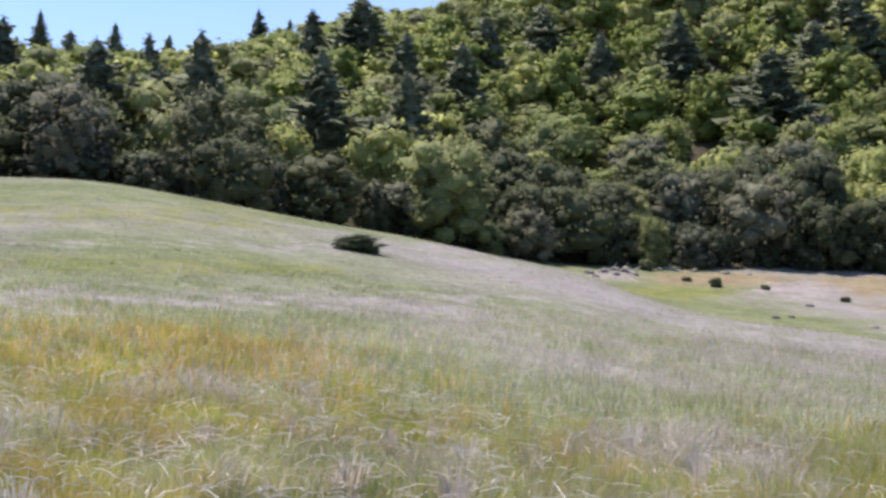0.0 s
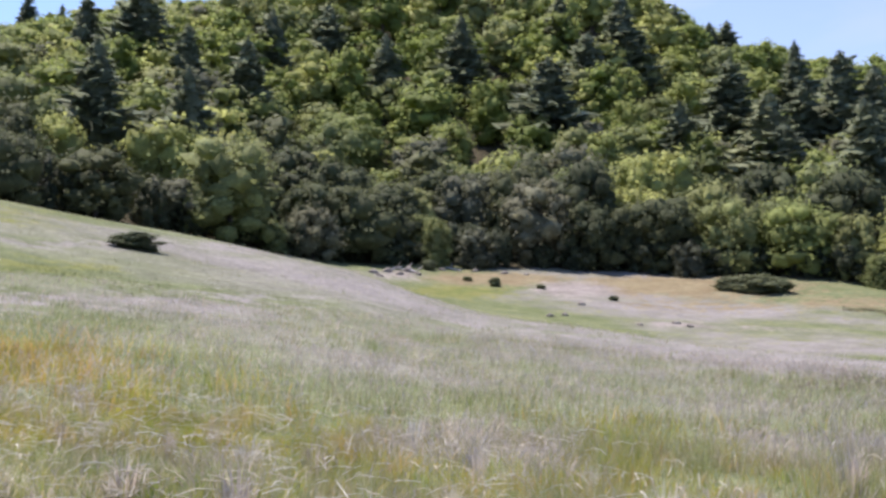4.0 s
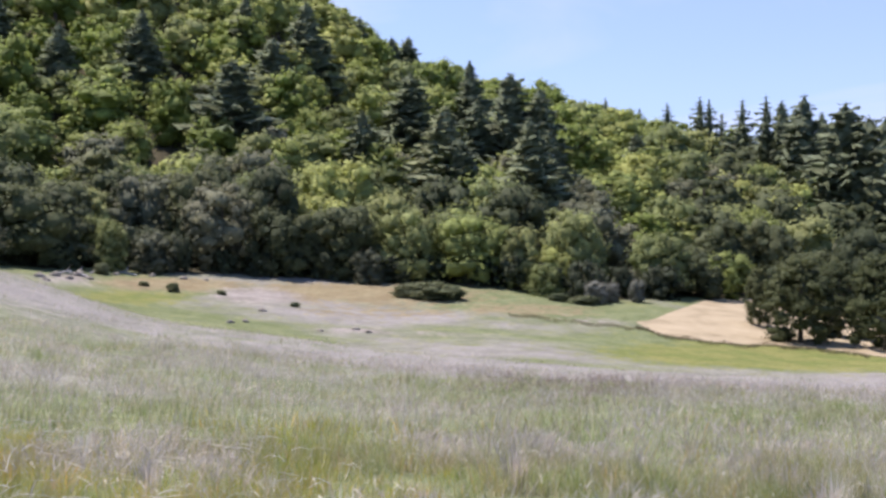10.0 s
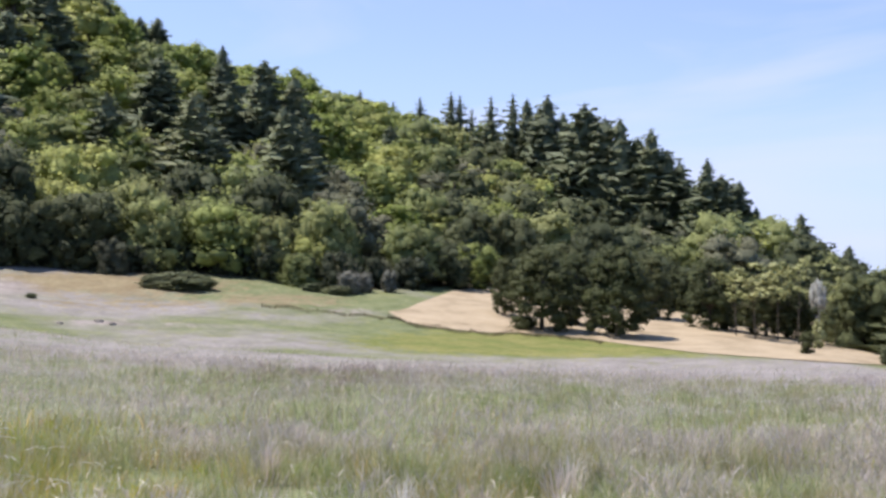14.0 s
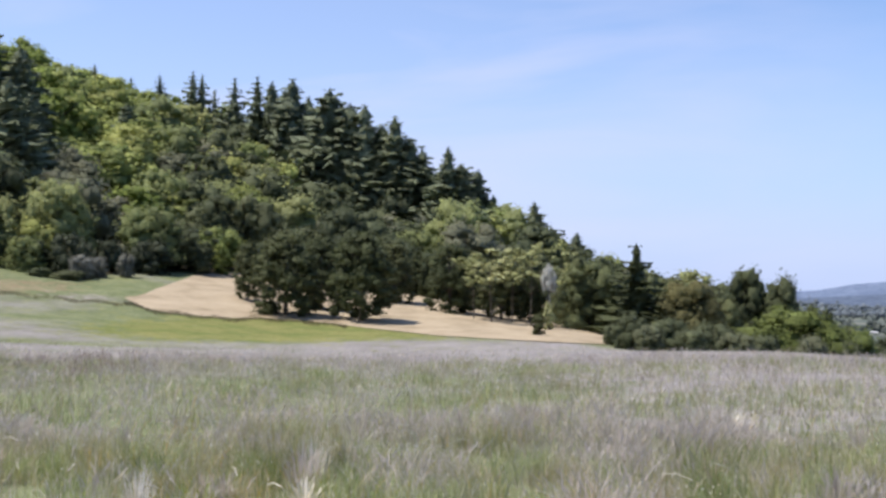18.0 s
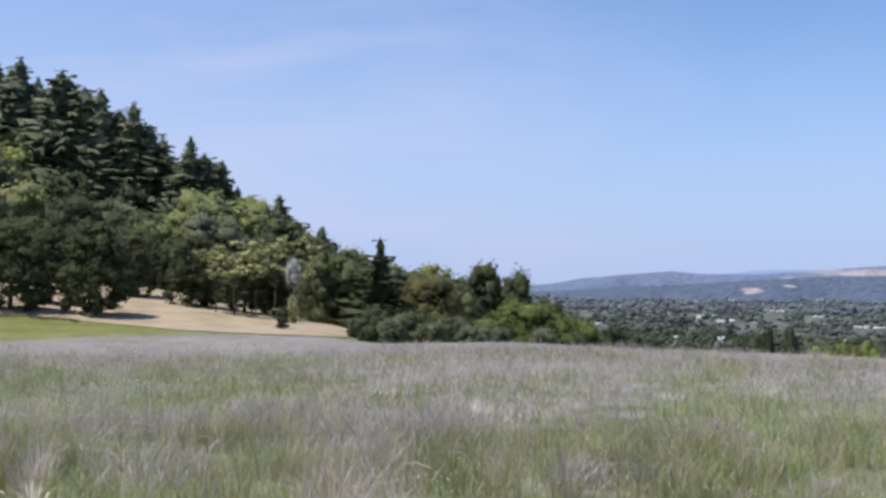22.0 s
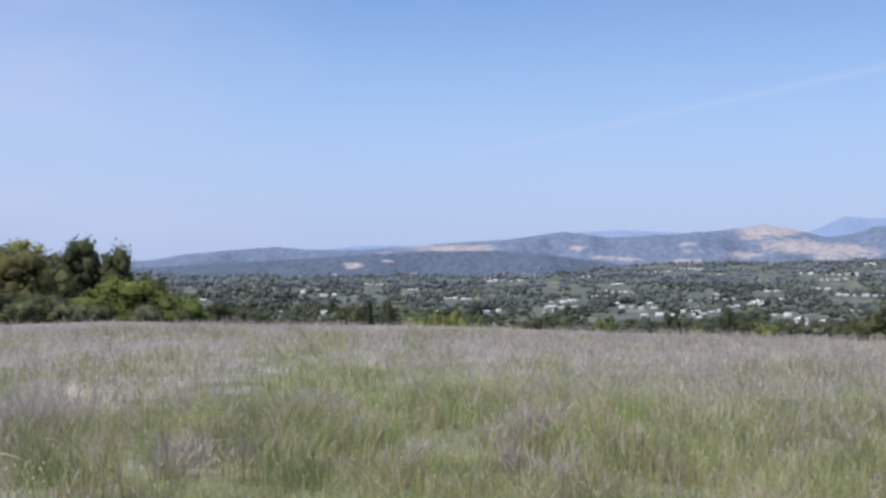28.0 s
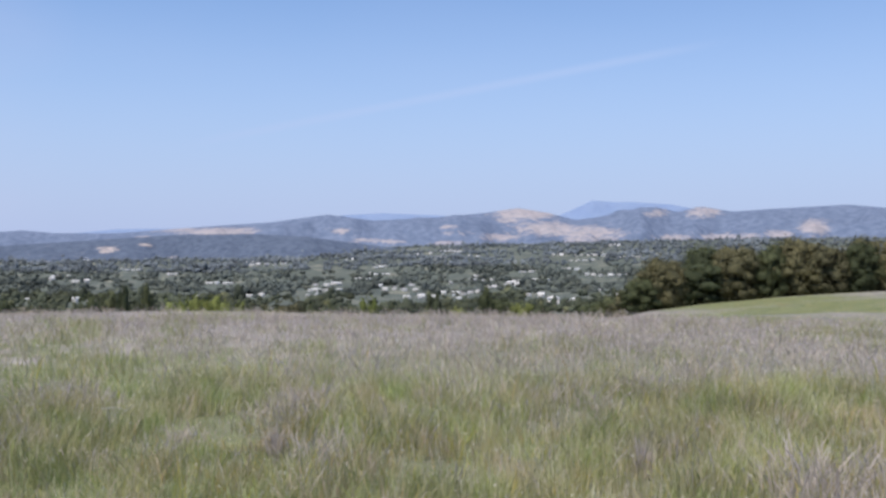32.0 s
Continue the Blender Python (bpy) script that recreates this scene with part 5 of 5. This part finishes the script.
def hills(name, label, table, near, ridge, far, foot, material, seed, rough, dry=(), step=0.2):
    """A range of hills: spurs and gullies up to the ridge line of the table (azimuth, degrees)."""
    az = np.arange(table[0][0], table[-1][0], -step)
    top = np.interp(-az, [-a for a, _ in table], [e for _, e in table])
    u = np.linspace(0, 1.35, 44)
    verts = []
    for a, e in zip(az, top):
        for w in u:
            r = near + (ridge - near) * w if w < 1 else ridge + (far - ridge) * (w - 1) / 0.35
            n1 = noise.fractal((a * 0.16, w * 1.3, seed), 0.9, 2.1, 5)
            n2 = noise.noise((a * 0.55, w * 0.9, seed + 5)) + 0.25 * noise.noise((a * 1.1, w * 1.5, seed + 9))
            lift = w ** 1.25 * (1 + rough * (n1 * 0.5 + n2 * 0.35) * (1 - w) * 3) if w < 1 else 1 - (w - 1) * 0.8
            zt = ridge * math.tan(radians(e))
            z0 = float(foot)
            verts.append((-math.sin(radians(a)) * r, math.cos(radians(a)) * r, z0 + (zt - z0) * max(0.0, lift)))
    n, m = len(az), len(u)
    i = (np.arange(n - 1)[:, None] * m + np.arange(m - 1)).ravel()
    me = mesh_of(name, np.array(verts), [np.stack([i, i + 1, i + m + 1, i + m], 1)[:, ::-1]], True)
    me.materials.append(material)
    co = np.array(verts)
    va, ve = np.degrees(np.arctan2(-co[:, 0], co[:, 1])), np.degrees(np.arctan2(co[:, 2], np.hypot(co[:, 0], co[:, 1])))
    share = np.maximum.reduce([blob(va, ve, *row) for row in dry]) if dry else 0 * va
    me.attributes.new("grassland", "FLOAT", "POINT").data.foreach_set("value", share.astype(np.float32))
    tagged(new(name, me), label, "hills", kind="structure")


# dry grassland on the hills: azimuth, degrees over eye level, half width, half height
DRY_HILLS = [(-110.2, 0.7, 2.1, 0.48), (-100.1, 0.07, 1.33, 0.15), (-98.7, 0.63, 0.57, 0.13), (-91.7, 0.61, 2.86, 0.24), (-104.5, -0.04, 1.14, 0.13), (-88.4, 0.27, 0.57, 0.11), (-101.4, 0.04, 0.95, 0.13), (-105, 0.46, 1.14, 0.11), (-108.9, 1.55, 2.1, 0.39), (-110.2, 0.73, 1.52, 0.44), (-112.8, 0.44, 1.91, 0.48), (-115.8, 1.51, 0.76, 0.31), (-118.2, 1.53, 1.05, 0.39), (-116.7, 0.2, 1.43, 0.26), (-119.6, 0.23, 2.1, 0.26), (-123.8, 0.76, 0.95, 0.48), (-107.4, 0.27, 1.14, 0.22), (-122.1, 0.37, 0.86, 0.18), (-100.3, 0.05, 1.33, 0.13), (-107.8, 1.12, 0.76, 0.13), (-104.5, 0.84, 0.76, 0.11), (-111.7, 0.07, 1.14, 0.18)]
DRY_FOOT = [(-86.5, -0.36, 0.67, 0.18), (-88.4, -0.11, 0.38, 0.09), (-89.8, -0.77, 0.38, 0.09)]
# air haze is mixed into these base colours, strongest on the mountain
M_RANGE = hill_material("hazed_golden_hills", ((0.098, 0.128, 0.192), (0.150, 0.184, 0.258)), ((0.255, 0.240, 0.258), (0.335, 0.306, 0.312)), 0.0042)
M_FOOT = hill_material("hazed_wooded_foothills", ((0.068, 0.088, 0.128), (0.104, 0.129, 0.178)), ((0.34, 0.294, 0.272), (0.432, 0.378, 0.352)), 0.006)
M_MOUNT = hill_material("hazed_mountain", ((0.17, 0.23, 0.355), (0.19, 0.25, 0.37)), ((0.20, 0.26, 0.36), (0.21, 0.27, 0.37)), 0.002)
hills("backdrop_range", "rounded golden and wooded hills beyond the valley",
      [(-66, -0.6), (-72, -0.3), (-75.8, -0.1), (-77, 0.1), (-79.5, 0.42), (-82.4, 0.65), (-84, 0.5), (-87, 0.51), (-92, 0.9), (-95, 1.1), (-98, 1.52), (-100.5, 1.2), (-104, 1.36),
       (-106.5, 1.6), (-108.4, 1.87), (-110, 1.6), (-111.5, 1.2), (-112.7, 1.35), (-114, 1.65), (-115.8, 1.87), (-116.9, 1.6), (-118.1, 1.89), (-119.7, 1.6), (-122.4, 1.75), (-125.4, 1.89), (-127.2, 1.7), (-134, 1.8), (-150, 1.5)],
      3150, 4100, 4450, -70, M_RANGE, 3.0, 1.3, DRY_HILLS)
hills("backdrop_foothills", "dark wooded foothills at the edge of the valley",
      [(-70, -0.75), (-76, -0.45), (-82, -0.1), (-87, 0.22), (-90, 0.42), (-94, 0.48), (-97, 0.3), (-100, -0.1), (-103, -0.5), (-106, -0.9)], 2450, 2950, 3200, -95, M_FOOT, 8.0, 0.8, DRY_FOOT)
hills("backdrop_mountain", "mountain far behind the hills, tinted blue for haze",
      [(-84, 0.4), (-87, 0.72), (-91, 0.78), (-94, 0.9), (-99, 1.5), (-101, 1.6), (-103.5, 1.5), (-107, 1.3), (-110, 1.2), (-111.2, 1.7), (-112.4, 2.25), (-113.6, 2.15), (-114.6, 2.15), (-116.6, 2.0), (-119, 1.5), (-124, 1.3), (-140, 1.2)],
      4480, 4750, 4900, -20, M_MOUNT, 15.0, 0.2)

# models that found no place are taken away again
for stock in STOCKS:
    for ob in stock.fresh:
        for o in (*ob.children_recursive, ob):
            bpy.data.objects.remove(o)

# ---- grass ----
LATTICE = np.random.default_rng(3).random((128, 128))


def patchy(x, y, size):
    """Smooth noise between 0 and 1 with patches of that many metres."""
    x, y = x / size + 500, y / size + 500
    i, j = np.floor(x).astype(int), np.floor(y).astype(int)
    u, v = x - i, y - j
    u, v = u * u * (3 - 2 * u), v * v * (3 - 2 * v)
    g = LATTICE
    return (g[i % 128, j % 128] * (1 - u) * (1 - v) + g[(i + 1) % 128, j % 128] * u * (1 - v) + g[i % 128, (j + 1) % 128] * (1 - u) * v + g[(i + 1) % 128, (j + 1) % 128] * u * v)


def scatter(rng, n, r0, r1, az0=29.0, az1=-131.0):
    """Points evenly over a sector of the meadow, short of its brow."""
    az = rng.uniform(az1, az0, n)
    r = np.sqrt(rng.uniform(r0 * r0, r1 * r1, n))
    keep = r < along(BROW, 1, az) + 2.5
    return az[keep], r[keep]


def blades(rng, az, r, height, width, lean, head=False):
    """Bent blades, or stems that carry a seed head; seven vertices at most each."""
    n = len(az)
    a = np.radians(az)
    root = np.stack([-np.sin(a) * r, np.cos(a) * r, land(az, r) - 0.03], 1)
    turn = rng.uniform(0, 2 * math.pi, n)
    way = np.stack([np.cos(turn), np.sin(turn), 0 * turn], 1)
    # the wind comes from one side
    tuft = patchy(root[:, 0], root[:, 1], 0.45) * 4 * math.pi
    bend = (way * rng.uniform(0.1, 1.4, (n, 1)) + np.stack([np.cos(tuft), np.sin(tuft), 0 * tuft], 1) * 0.3 + np.array([0.10, -0.03, 0])) * lean
    flat = np.stack([np.cos(a), np.sin(a), 0 * a], 1)
    skew = rng.uniform(-0.9, 0.9, (n, 1))
    side = flat * np.cos(skew) + np.stack([-np.sin(a), np.cos(a), 0 * a], 1) * np.sin(skew)
    h, w = height[:, None], width[:, None]
    up = np.array([0, 0, 1.0])
    if head:
        neck, belly = root + up * h * 0.62 + bend * h * 0.35, root + up * h * 0.8 + bend * h * 0.6
        tip = root + up * h * 0.98 + bend * h * 1.0
        v = np.stack([root - side * w * 0.22, root + side * w * 0.22, neck + side * w * 0.2, neck - side * w * 0.2, belly + side * w, belly - side * w, tip], 1)
        i = np.arange(n)[:, None] * 7
        return v.reshape(-1, 3), [np.concatenate([i + [0, 1, 2, 3], i + [3, 2, 4, 5]]), i + [5, 4, 6]]
    mid, tip = root + up * h * 0.6 + bend * h * 0.35, root + up * h * 0.97 + bend * h * 1.1
    v = np.stack([root - side * w * 0.5, root + side * w * 0.5, mid + side * w * 0.4, mid - side * w * 0.4, tip], 1)
    i = np.arange(n)[:, None] * 5
    return v.reshape(-1, 3), [i + [0, 1, 2, 3], i + [3, 2, 4]]


def meadow(name, label, material, bands, seed, want, head=False, lean=0.5):
    """One joined mass of grass: bands of (count, from, to, height, width), thinned by want(x, y, az, r)."""
    rng = np.random.default_rng(seed)
    vs, quads, tri, base = [], [], [], 0
    for n, r0, r1, height, width in bands:
        az, r = scatter(rng, n, r0, r1)
        x, y = -np.sin(np.radians(az)) * r, np.cos(np.radians(az)) * r
        tussock = np.clip(1.7 * patchy(x, y, 0.3) + 0.8 * patchy(x + 11, y, 1.0) - 0.62, 0.1, 1.0)
        keep = rng.random(len(az)) < want(x, y, az, r) * np.where(r < 30, tussock, 1.0)
        az, r, x, y = az[keep], r[keep], x[keep], y[keep]
        short = np.interp(az, [-14, 0], [1.0, 0.6]) * 1 + 0 * r
        short = np.where(r > 30, short, 1.0 + (short - 1.0) * np.clip((r - 12) / 18, 0, 1))
        h = height * rng.uniform(0.6, 1.25, len(az)) * (0.3 + 0.45 * patchy(x, y, 1.7) + 1.0 * patchy(x + 7, y, 0.5)) * short * np.interp(r, [14, 26], [1.0, 0.75])
        w = width * rng.uniform(0.6, 1.3, len(az))
        v, f = blades(rng, az, r, h, w, lean, head)
        vs.append(v)
        quads.append(f[0] + base)
        tri.append(f[1] + base)
        base += len(v)
    me = mesh_of(name, np.concatenate(vs), [np.concatenate(quads), np.concatenate(tri)])
    me.materials.append(material)
    return tagged(new(name, me), label, "grass", kind="stuff")


def dryness(x, y, az, r):
    """Share of dry seeding grass: patches, and more of it away from the eye."""
    d = 0.44 * patchy(x, y, 0.9) + 0.40 * patchy(x, y, 2.4) + 0.28 * patchy(x + 40, y, 8.0)
    more = np.interp(r, [5, 12, 18, 28], [0.08, 0.10, 0.22, 0.55]) * np.interp(az, [-10, 4], [1.0, 0.45]) + np.interp(az, [-130, -105, -85, -72, -58, -20, 5], [-0.02, 0.12, 0.38, 0.38, 0.2, 0.16, 0.14])
    more = more - 0.38 * np.interp(az, [-131, -95, -80, -62, -50, -30, -15], [1.0, 0.8, 0.1, 0.1, 0.9, 0.5, 0.0]) * np.clip((11.5 - r) / 3.5, 0, 1)
    e = np.degrees(np.arctan2(land(az, r), r))
    slope = np.interp(az, [-14, 0], [0.0, 1.0])      # streaks along the rising meadow
    more = more + slope * (0.36 * np.exp(-((e + 0.4) / 0.75) ** 2) - 0.4 * np.exp(-((e - 1.4) / 0.6) ** 2) + 0.32 * np.exp(-((e - 2.5) / 0.3) ** 2) - 0.3 * np.exp(-((e + 1.8) / 0.4) ** 2))
    more = more - 0.4 * np.interp(az, [2, 11], [0.0, 1.0]) * np.clip((e + 1.0) / 2, 0, 1) * (1 - np.exp(-((e - 2.5) / 0.35) ** 2))
    more = more + 0.6 * np.exp(-((az + 6) / 6) ** 2 - ((r - 13) / 3.5) ** 2) + 0.4 * np.exp(-((az + 64) / 9) ** 2 - ((r - 10) / 2.5) ** 2) - 0.25 * np.exp(-((az + 50) / 9) ** 2) * np.clip((16 - r) / 4, 0, 1)
    more = more - 0.7 * np.exp(-((az + 38) / 5.5) ** 2) * np.clip((10 - r) / 2, 0, 1)      # a lush patch close by
    return np.clip((d - 0.56) * 10.0 + 0.45 + more, 0.04, 1.0)


def on_slope(az, r):
    """Where the meadow rises to its brow."""
    return np.interp(az, [-6, 6], [0.0, 1.0]) * np.clip((r - 20) / 6, 0, 1)


def yellowness(x, y, az, r):
    band = np.exp(-((r - 14.5) / 3.4) ** 2) * np.interp(az, [-4, 4, 10, 24], [0.0, 0.6, 0.95, 1.0])
    close = np.clip((15 - r) / 5, 0, 1) * np.interp(az, [-50, -30, -5, 10], [0.08, 0.6, 1.0, 1.0]) * np.clip(patchy(x + 9, y, 1.7) * 2.6 - 0.9, 0, 1)
    return np.clip(band * (0.25 + 1.1 * patchy(x, y, 3.0)) + close, 0, 1) * np.clip(2.6 * patchy(x + 5, y, 0.8) - 0.35, 0.25, 1.0)


meadow("meadow_grass", "tall green meadow grass bending in the wind", M_GRASS,
       [(210000, 5.4, 12, 0.29, 0.0052), (180000, 12, 30, 0.28, 0.0085), (44000, 30, 78, 0.19, 0.016)], 21,
       lambda x, y, az, r: np.clip(1.1 - 0.95 * dryness(x, y, az, r), 0.12, 1) * (1 - 0.75 * yellowness(x, y, az, r)) * (1 - on_slope(az, r)))
M_SLOPE = grass_material("short_green_grass", (0.0, (0.112, 0.136, 0.054)), (0.5, (0.165, 0.184, 0.075)), (1.0, (0.24, 0.242, 0.124)), through=0.4)
meadow("slope_grass", "short green grass on the rising side of the meadow", M_SLOPE, [(60000, 20, 34, 0.26, 0.009), (60000, 34, 78, 0.19, 0.016)], 27,
       lambda x, y, az, r: np.clip(1.15 - 0.95 * dryness(x, y, az, r), 0.1, 1) * on_slope(az, r))
meadow("dry_grass", "dry lilac-brown seeding grass over the green meadow", M_DRY,
       [(120000, 5.4, 12, 0.34, 0.0038), (145000, 12, 30, 0.32, 0.0057), (50000, 30, 78, 0.20, 0.009)], 22,
       lambda x, y, az, r: dryness(x, y, az, r) * (1 - 0.35 * yellowness(x, y, az, r)), head=True)
meadow("yellow_grass", "yellow-green flowering grass patches in the meadow", M_YELLOW,
       [(230000, 5.4, 12, 0.29, 0.0060), (260000, 12, 24, 0.34, 0.011)], 23, yellowness)
M_WEED = grass_material("mauve_weeds", (0.0, (0.20, 0.15, 0.135)), (0.5, (0.27, 0.205, 0.19)), (1.0, (0.36, 0.28, 0.26)), through=0.3, hues=((1.05, 1.0, 0.9), (0.97, 1.0, 1.05)))
meadow("mauve_weeds", "dark mauve-brown seeding weeds in a patch of the meadow", M_WEED,
       [(330000, 15, 38, 0.38, 0.0055)], 26, lambda x, y, az, r: 0.75 * blob(az, np.degrees(np.arctan2(land(az, r), r)), -36.8, -4.6, 6.5, 0.6) * np.clip(patchy(x, y, 0.7) * 2.6 - 0.8, 0, 1), head=True)


M_EDGE = grass_material("brown_weeds", (0.0, (0.10, 0.09, 0.05)), (1.0, (0.17, 0.14, 0.085)), through=0.3)


def edge_weeds(count):
    """Dark weeds along the lower edge of the mown slope and the furrow that leads to it."""
    rng = np.random.default_rng(81)
    az = np.concatenate([rng.uniform(-51, -39.3, count), rng.uniform(-40, -32.5, count // 2)])
    el = np.concatenate([np.interp(az[:count], [-51, -49, -46.5, -44.5, -41.6, -40.3, -39.3], [-2.22, -2.0, -1.83, -1.86, -1.58, -1.33, -0.9]), np.interp(az[count:], [-40, -36, -32.5], [-1.1, -0.75, -0.4])])
    el += rng.normal(0, 0.05, len(el)) + 0.05 * np.sin(az * 3.1)
    grid = np.arange(-52, -32, 0.25)
    table = np.array([[r_at(float(a), e, 55, 135) for e in (-2.4, -1.8, -1.2, -0.6, 0.0)] for a in grid])
    r = np.array([np.interp(e, (-2.4, -1.8, -1.2, -0.6, 0.0), table[int((a + 52) / 0.25)]) for a, e in zip(az, el)])
    v, f = blades(rng, az, r, rng.uniform(0.08, 0.28, len(az)), rng.uniform(0.02, 0.05, len(az)), 0.7)
    me = mesh_of("edge_weeds", v, f)
    me.materials.append(M_EDGE)
    tagged(new("edge_weeds", me), "dark brown weeds along the edge of the mown slope", "weeds", kind="stuff")


edge_weeds(2600)
BRANCH_SPOTS = [(-8.9, 1.42, 2.6, 0.5), (-9.6, 1.38, 3.4, 2.2), (-10.5, 1.5, 2.2, 1.0), (-12.2, 1.55, 1.8, 2.8)]
for az, el, long, turn in BRANCH_SPOTS:
    p = np.array(spot(az, r_at(az, el, 60, 118)))
    d = np.array([math.cos(turn), math.sin(turn), 0.12]) * long / 2
    fork = p + d * 0.2 + (0, 0, 0.15)
    me = joined([limb([p - d + (0, 0, 0.1), p + (0, 0, 0.18), p + d + (0, 0, 0.3)], [0.11, 0.08, 0.03], 6),
                 limb([fork, fork + (d[1] * 0.5, -d[0] * 0.5, 0.3), fork + (d[1] * 0.8, -d[0] * 0.8, 0.75)], [0.06, 0.04, 0.015], 5)], "fallen_branch")
    me.materials.append(M_PALE_BARK)
    tagged(new("fallen_branch", me), "bleached fallen branch at the foot of the wood", "branch", "fallen branches by the wood")
M_ORANGE = grass_material("ochre_grass", (0.0, (0.405, 0.29, 0.0792)), (0.5, (0.546, 0.37, 0.0968)), (1.0, (0.651, 0.458, 0.211)), through=0.45)
meadow("ochre_grass", "ochre-orange flowering grass in a band across the meadow", M_ORANGE,
       [(120000, 11, 24, 0.40, 0.010)], 25, lambda x, y, az, r: np.exp(-((r - 16.0) / 2.4) ** 2) * np.interp(az, [2, 6, 12, 24], [0.0, 0.45, 0.9, 1.0]) * np.clip(patchy(x + 3, y, 1.6) * 2.6 - 0.2, 0, 1))
meadow("straw_stalks", "bleached straw stalks bent over in the grass", M_STRAW,
       [(26000, 5.4, 13, 0.30, 0.0036)], 24, lambda x, y, az, r: np.clip(patchy(x, y, 1.2) * 2.4 - 0.9, 0.05, 1) * np.interp(az, [-130, -40, 0, 25], [0.3, 0.3, 1, 1]), lean=0.35)


def tuft(seed, stems, height, spread):
    """A tussock of pale stems that fan out from one root."""
    rng = np.random.default_rng(seed)
    vs, fs, base = [], [], 0
    for k in range(stems):
        a, out = rng.uniform(0, 6.283), rng.uniform(0.1, 1.0)
        d = np.array([math.cos(a), math.sin(a), 0])
        h = height * rng.uniform(0.55, 1.1)
        root = d * rng.uniform(0, 0.09)
        mid, tip = root + d * spread * out * 0.35 + (0, 0, h * 0.6), root + d * spread * out + (0, 0, h * (1.0 - 0.25 * out))
        w = np.array([-d[1], d[0], 0]) * 0.0035 + (0.0015, 0, 0)
        vs.append(np.array([root - w, root + w, mid + w * 0.9, mid - w * 0.9, tip]))
        fs.append(np.array([(0, 1, 2), (0, 2, 3), (3, 2, 4)]) + base)
        base += 5
    me = mesh_of("grass_tussock", np.concatenate(vs), [np.concatenate(fs)])
    me.materials.append(M_STRAW if seed % 2 else M_DRY)
    return tagged(new("grass_tussock", me), "pale dry tussock standing out of the meadow grass", "grass tuft", "tussocks in the meadow")


TUFTS = Stock([tuft(600 + k, 90, 0.56, 0.24) for k in range(4)])
gen = random.Random(23)
for k, (az, r) in enumerate([(-48.6, 8.2), (-49.3, 8.6), (-47.2, 9.4), (-40.2, 7.6), (-21.5, 7.4), (-12.2, 11.6), (-10.9, 12.2), (19.8, 9.2), (22.4, 8.6), (10.5, 7.2), (-1.2, 7.0), (-28.4, 7.2), (-33.0, 9.6),
                             (-57.6, 11.0), (-66.4, 9.6), (-71.5, 8.4), (-80.5, 8.6), (-86.6, 9.4), (-94.8, 8.0), (-101.6, 9.6), (-114.5, 7.4), (-116.2, 8.2), (-108.0, 11.5), (-121.5, 9.0)]):
    p = spot(az, r)
    z = gen.uniform(0.6, 1.0) * (0.7 if az < -50 else 1.0)
    TUFTS.put(k, placed(p, gen.uniform(0, 6), z * 1.1, z))
for k in range(60):
    az, r = gen.uniform(-80, 27), gen.uniform(5.2, 13)
    z = gen.uniform(0.45, 0.8)
    TUFTS.put(k, placed(spot(az, r), gen.uniform(0, 6), z * gen.uniform(0.9, 1.5), z))


def seed_heads(count):
    """Small pale heads that catch the sun at the tips of the grass."""
    rng = np.random.default_rng(71)
    az, r = scatter(rng, count, 4.4, 20, 28, -130)
    a = np.radians(az)
    at = np.stack([-np.sin(a) * r, np.cos(a) * r, land(az, r) + rng.uniform(0.14, 0.38, len(r))], 1)
    keep = patchy(at[:, 0], at[:, 1], 0.8) + rng.normal(0, 0.15, len(at)) > 0.48
    at = at[keep]
    v, f = leaves(rng, at, rng.normal(0, 0.4, at.shape) + (0, 0, 1), 0.008 + 0.0009 * r[keep])
    me = mesh_of("seed_heads", v, [f])
    me.materials.append(M_STRAW)
    tagged(new("seed_heads", me), "small pale seed heads dotting the meadow grass", "seed heads", kind="stuff")


seed_heads(34000)


def straws(count):
    """Broken pale stalks lying over the grass."""
    rng = np.random.default_rng(66)
    pieces = []
    while len(pieces) < count:
        az, r = rng.uniform(-130, 27), rng.uniform(6.2, 13)
        if rng.random() > np.interp(az, [-130, -90, -30, -5, 5, 25], [0.0, 0.0, 0.04, 0.5, 1, 1]):
            continue
        p, turn, long = np.array(spot(az, r)), rng.uniform(0, 6.283), rng.uniform(0.10, 0.26)
        d = np.array([math.cos(turn), math.sin(turn), rng.uniform(-0.3, 0.45)]) * long / 2
        c = p + (0, 0, rng.uniform(0.2, 0.3))
        w = rng.uniform(0.0025, 0.0052)
        pieces.append(limb([c - d, c + (0, 0, rng.uniform(0, 0.03)), c + d], [w, w, w * 0.5], 4))
    me = joined(pieces, "fallen_straw")
    me.materials.append(M_STRAW)
    tagged(new("fallen_straw", me), "bleached broken stalks lying over the meadow grass", "straw", kind="stuff")


straws(1500)
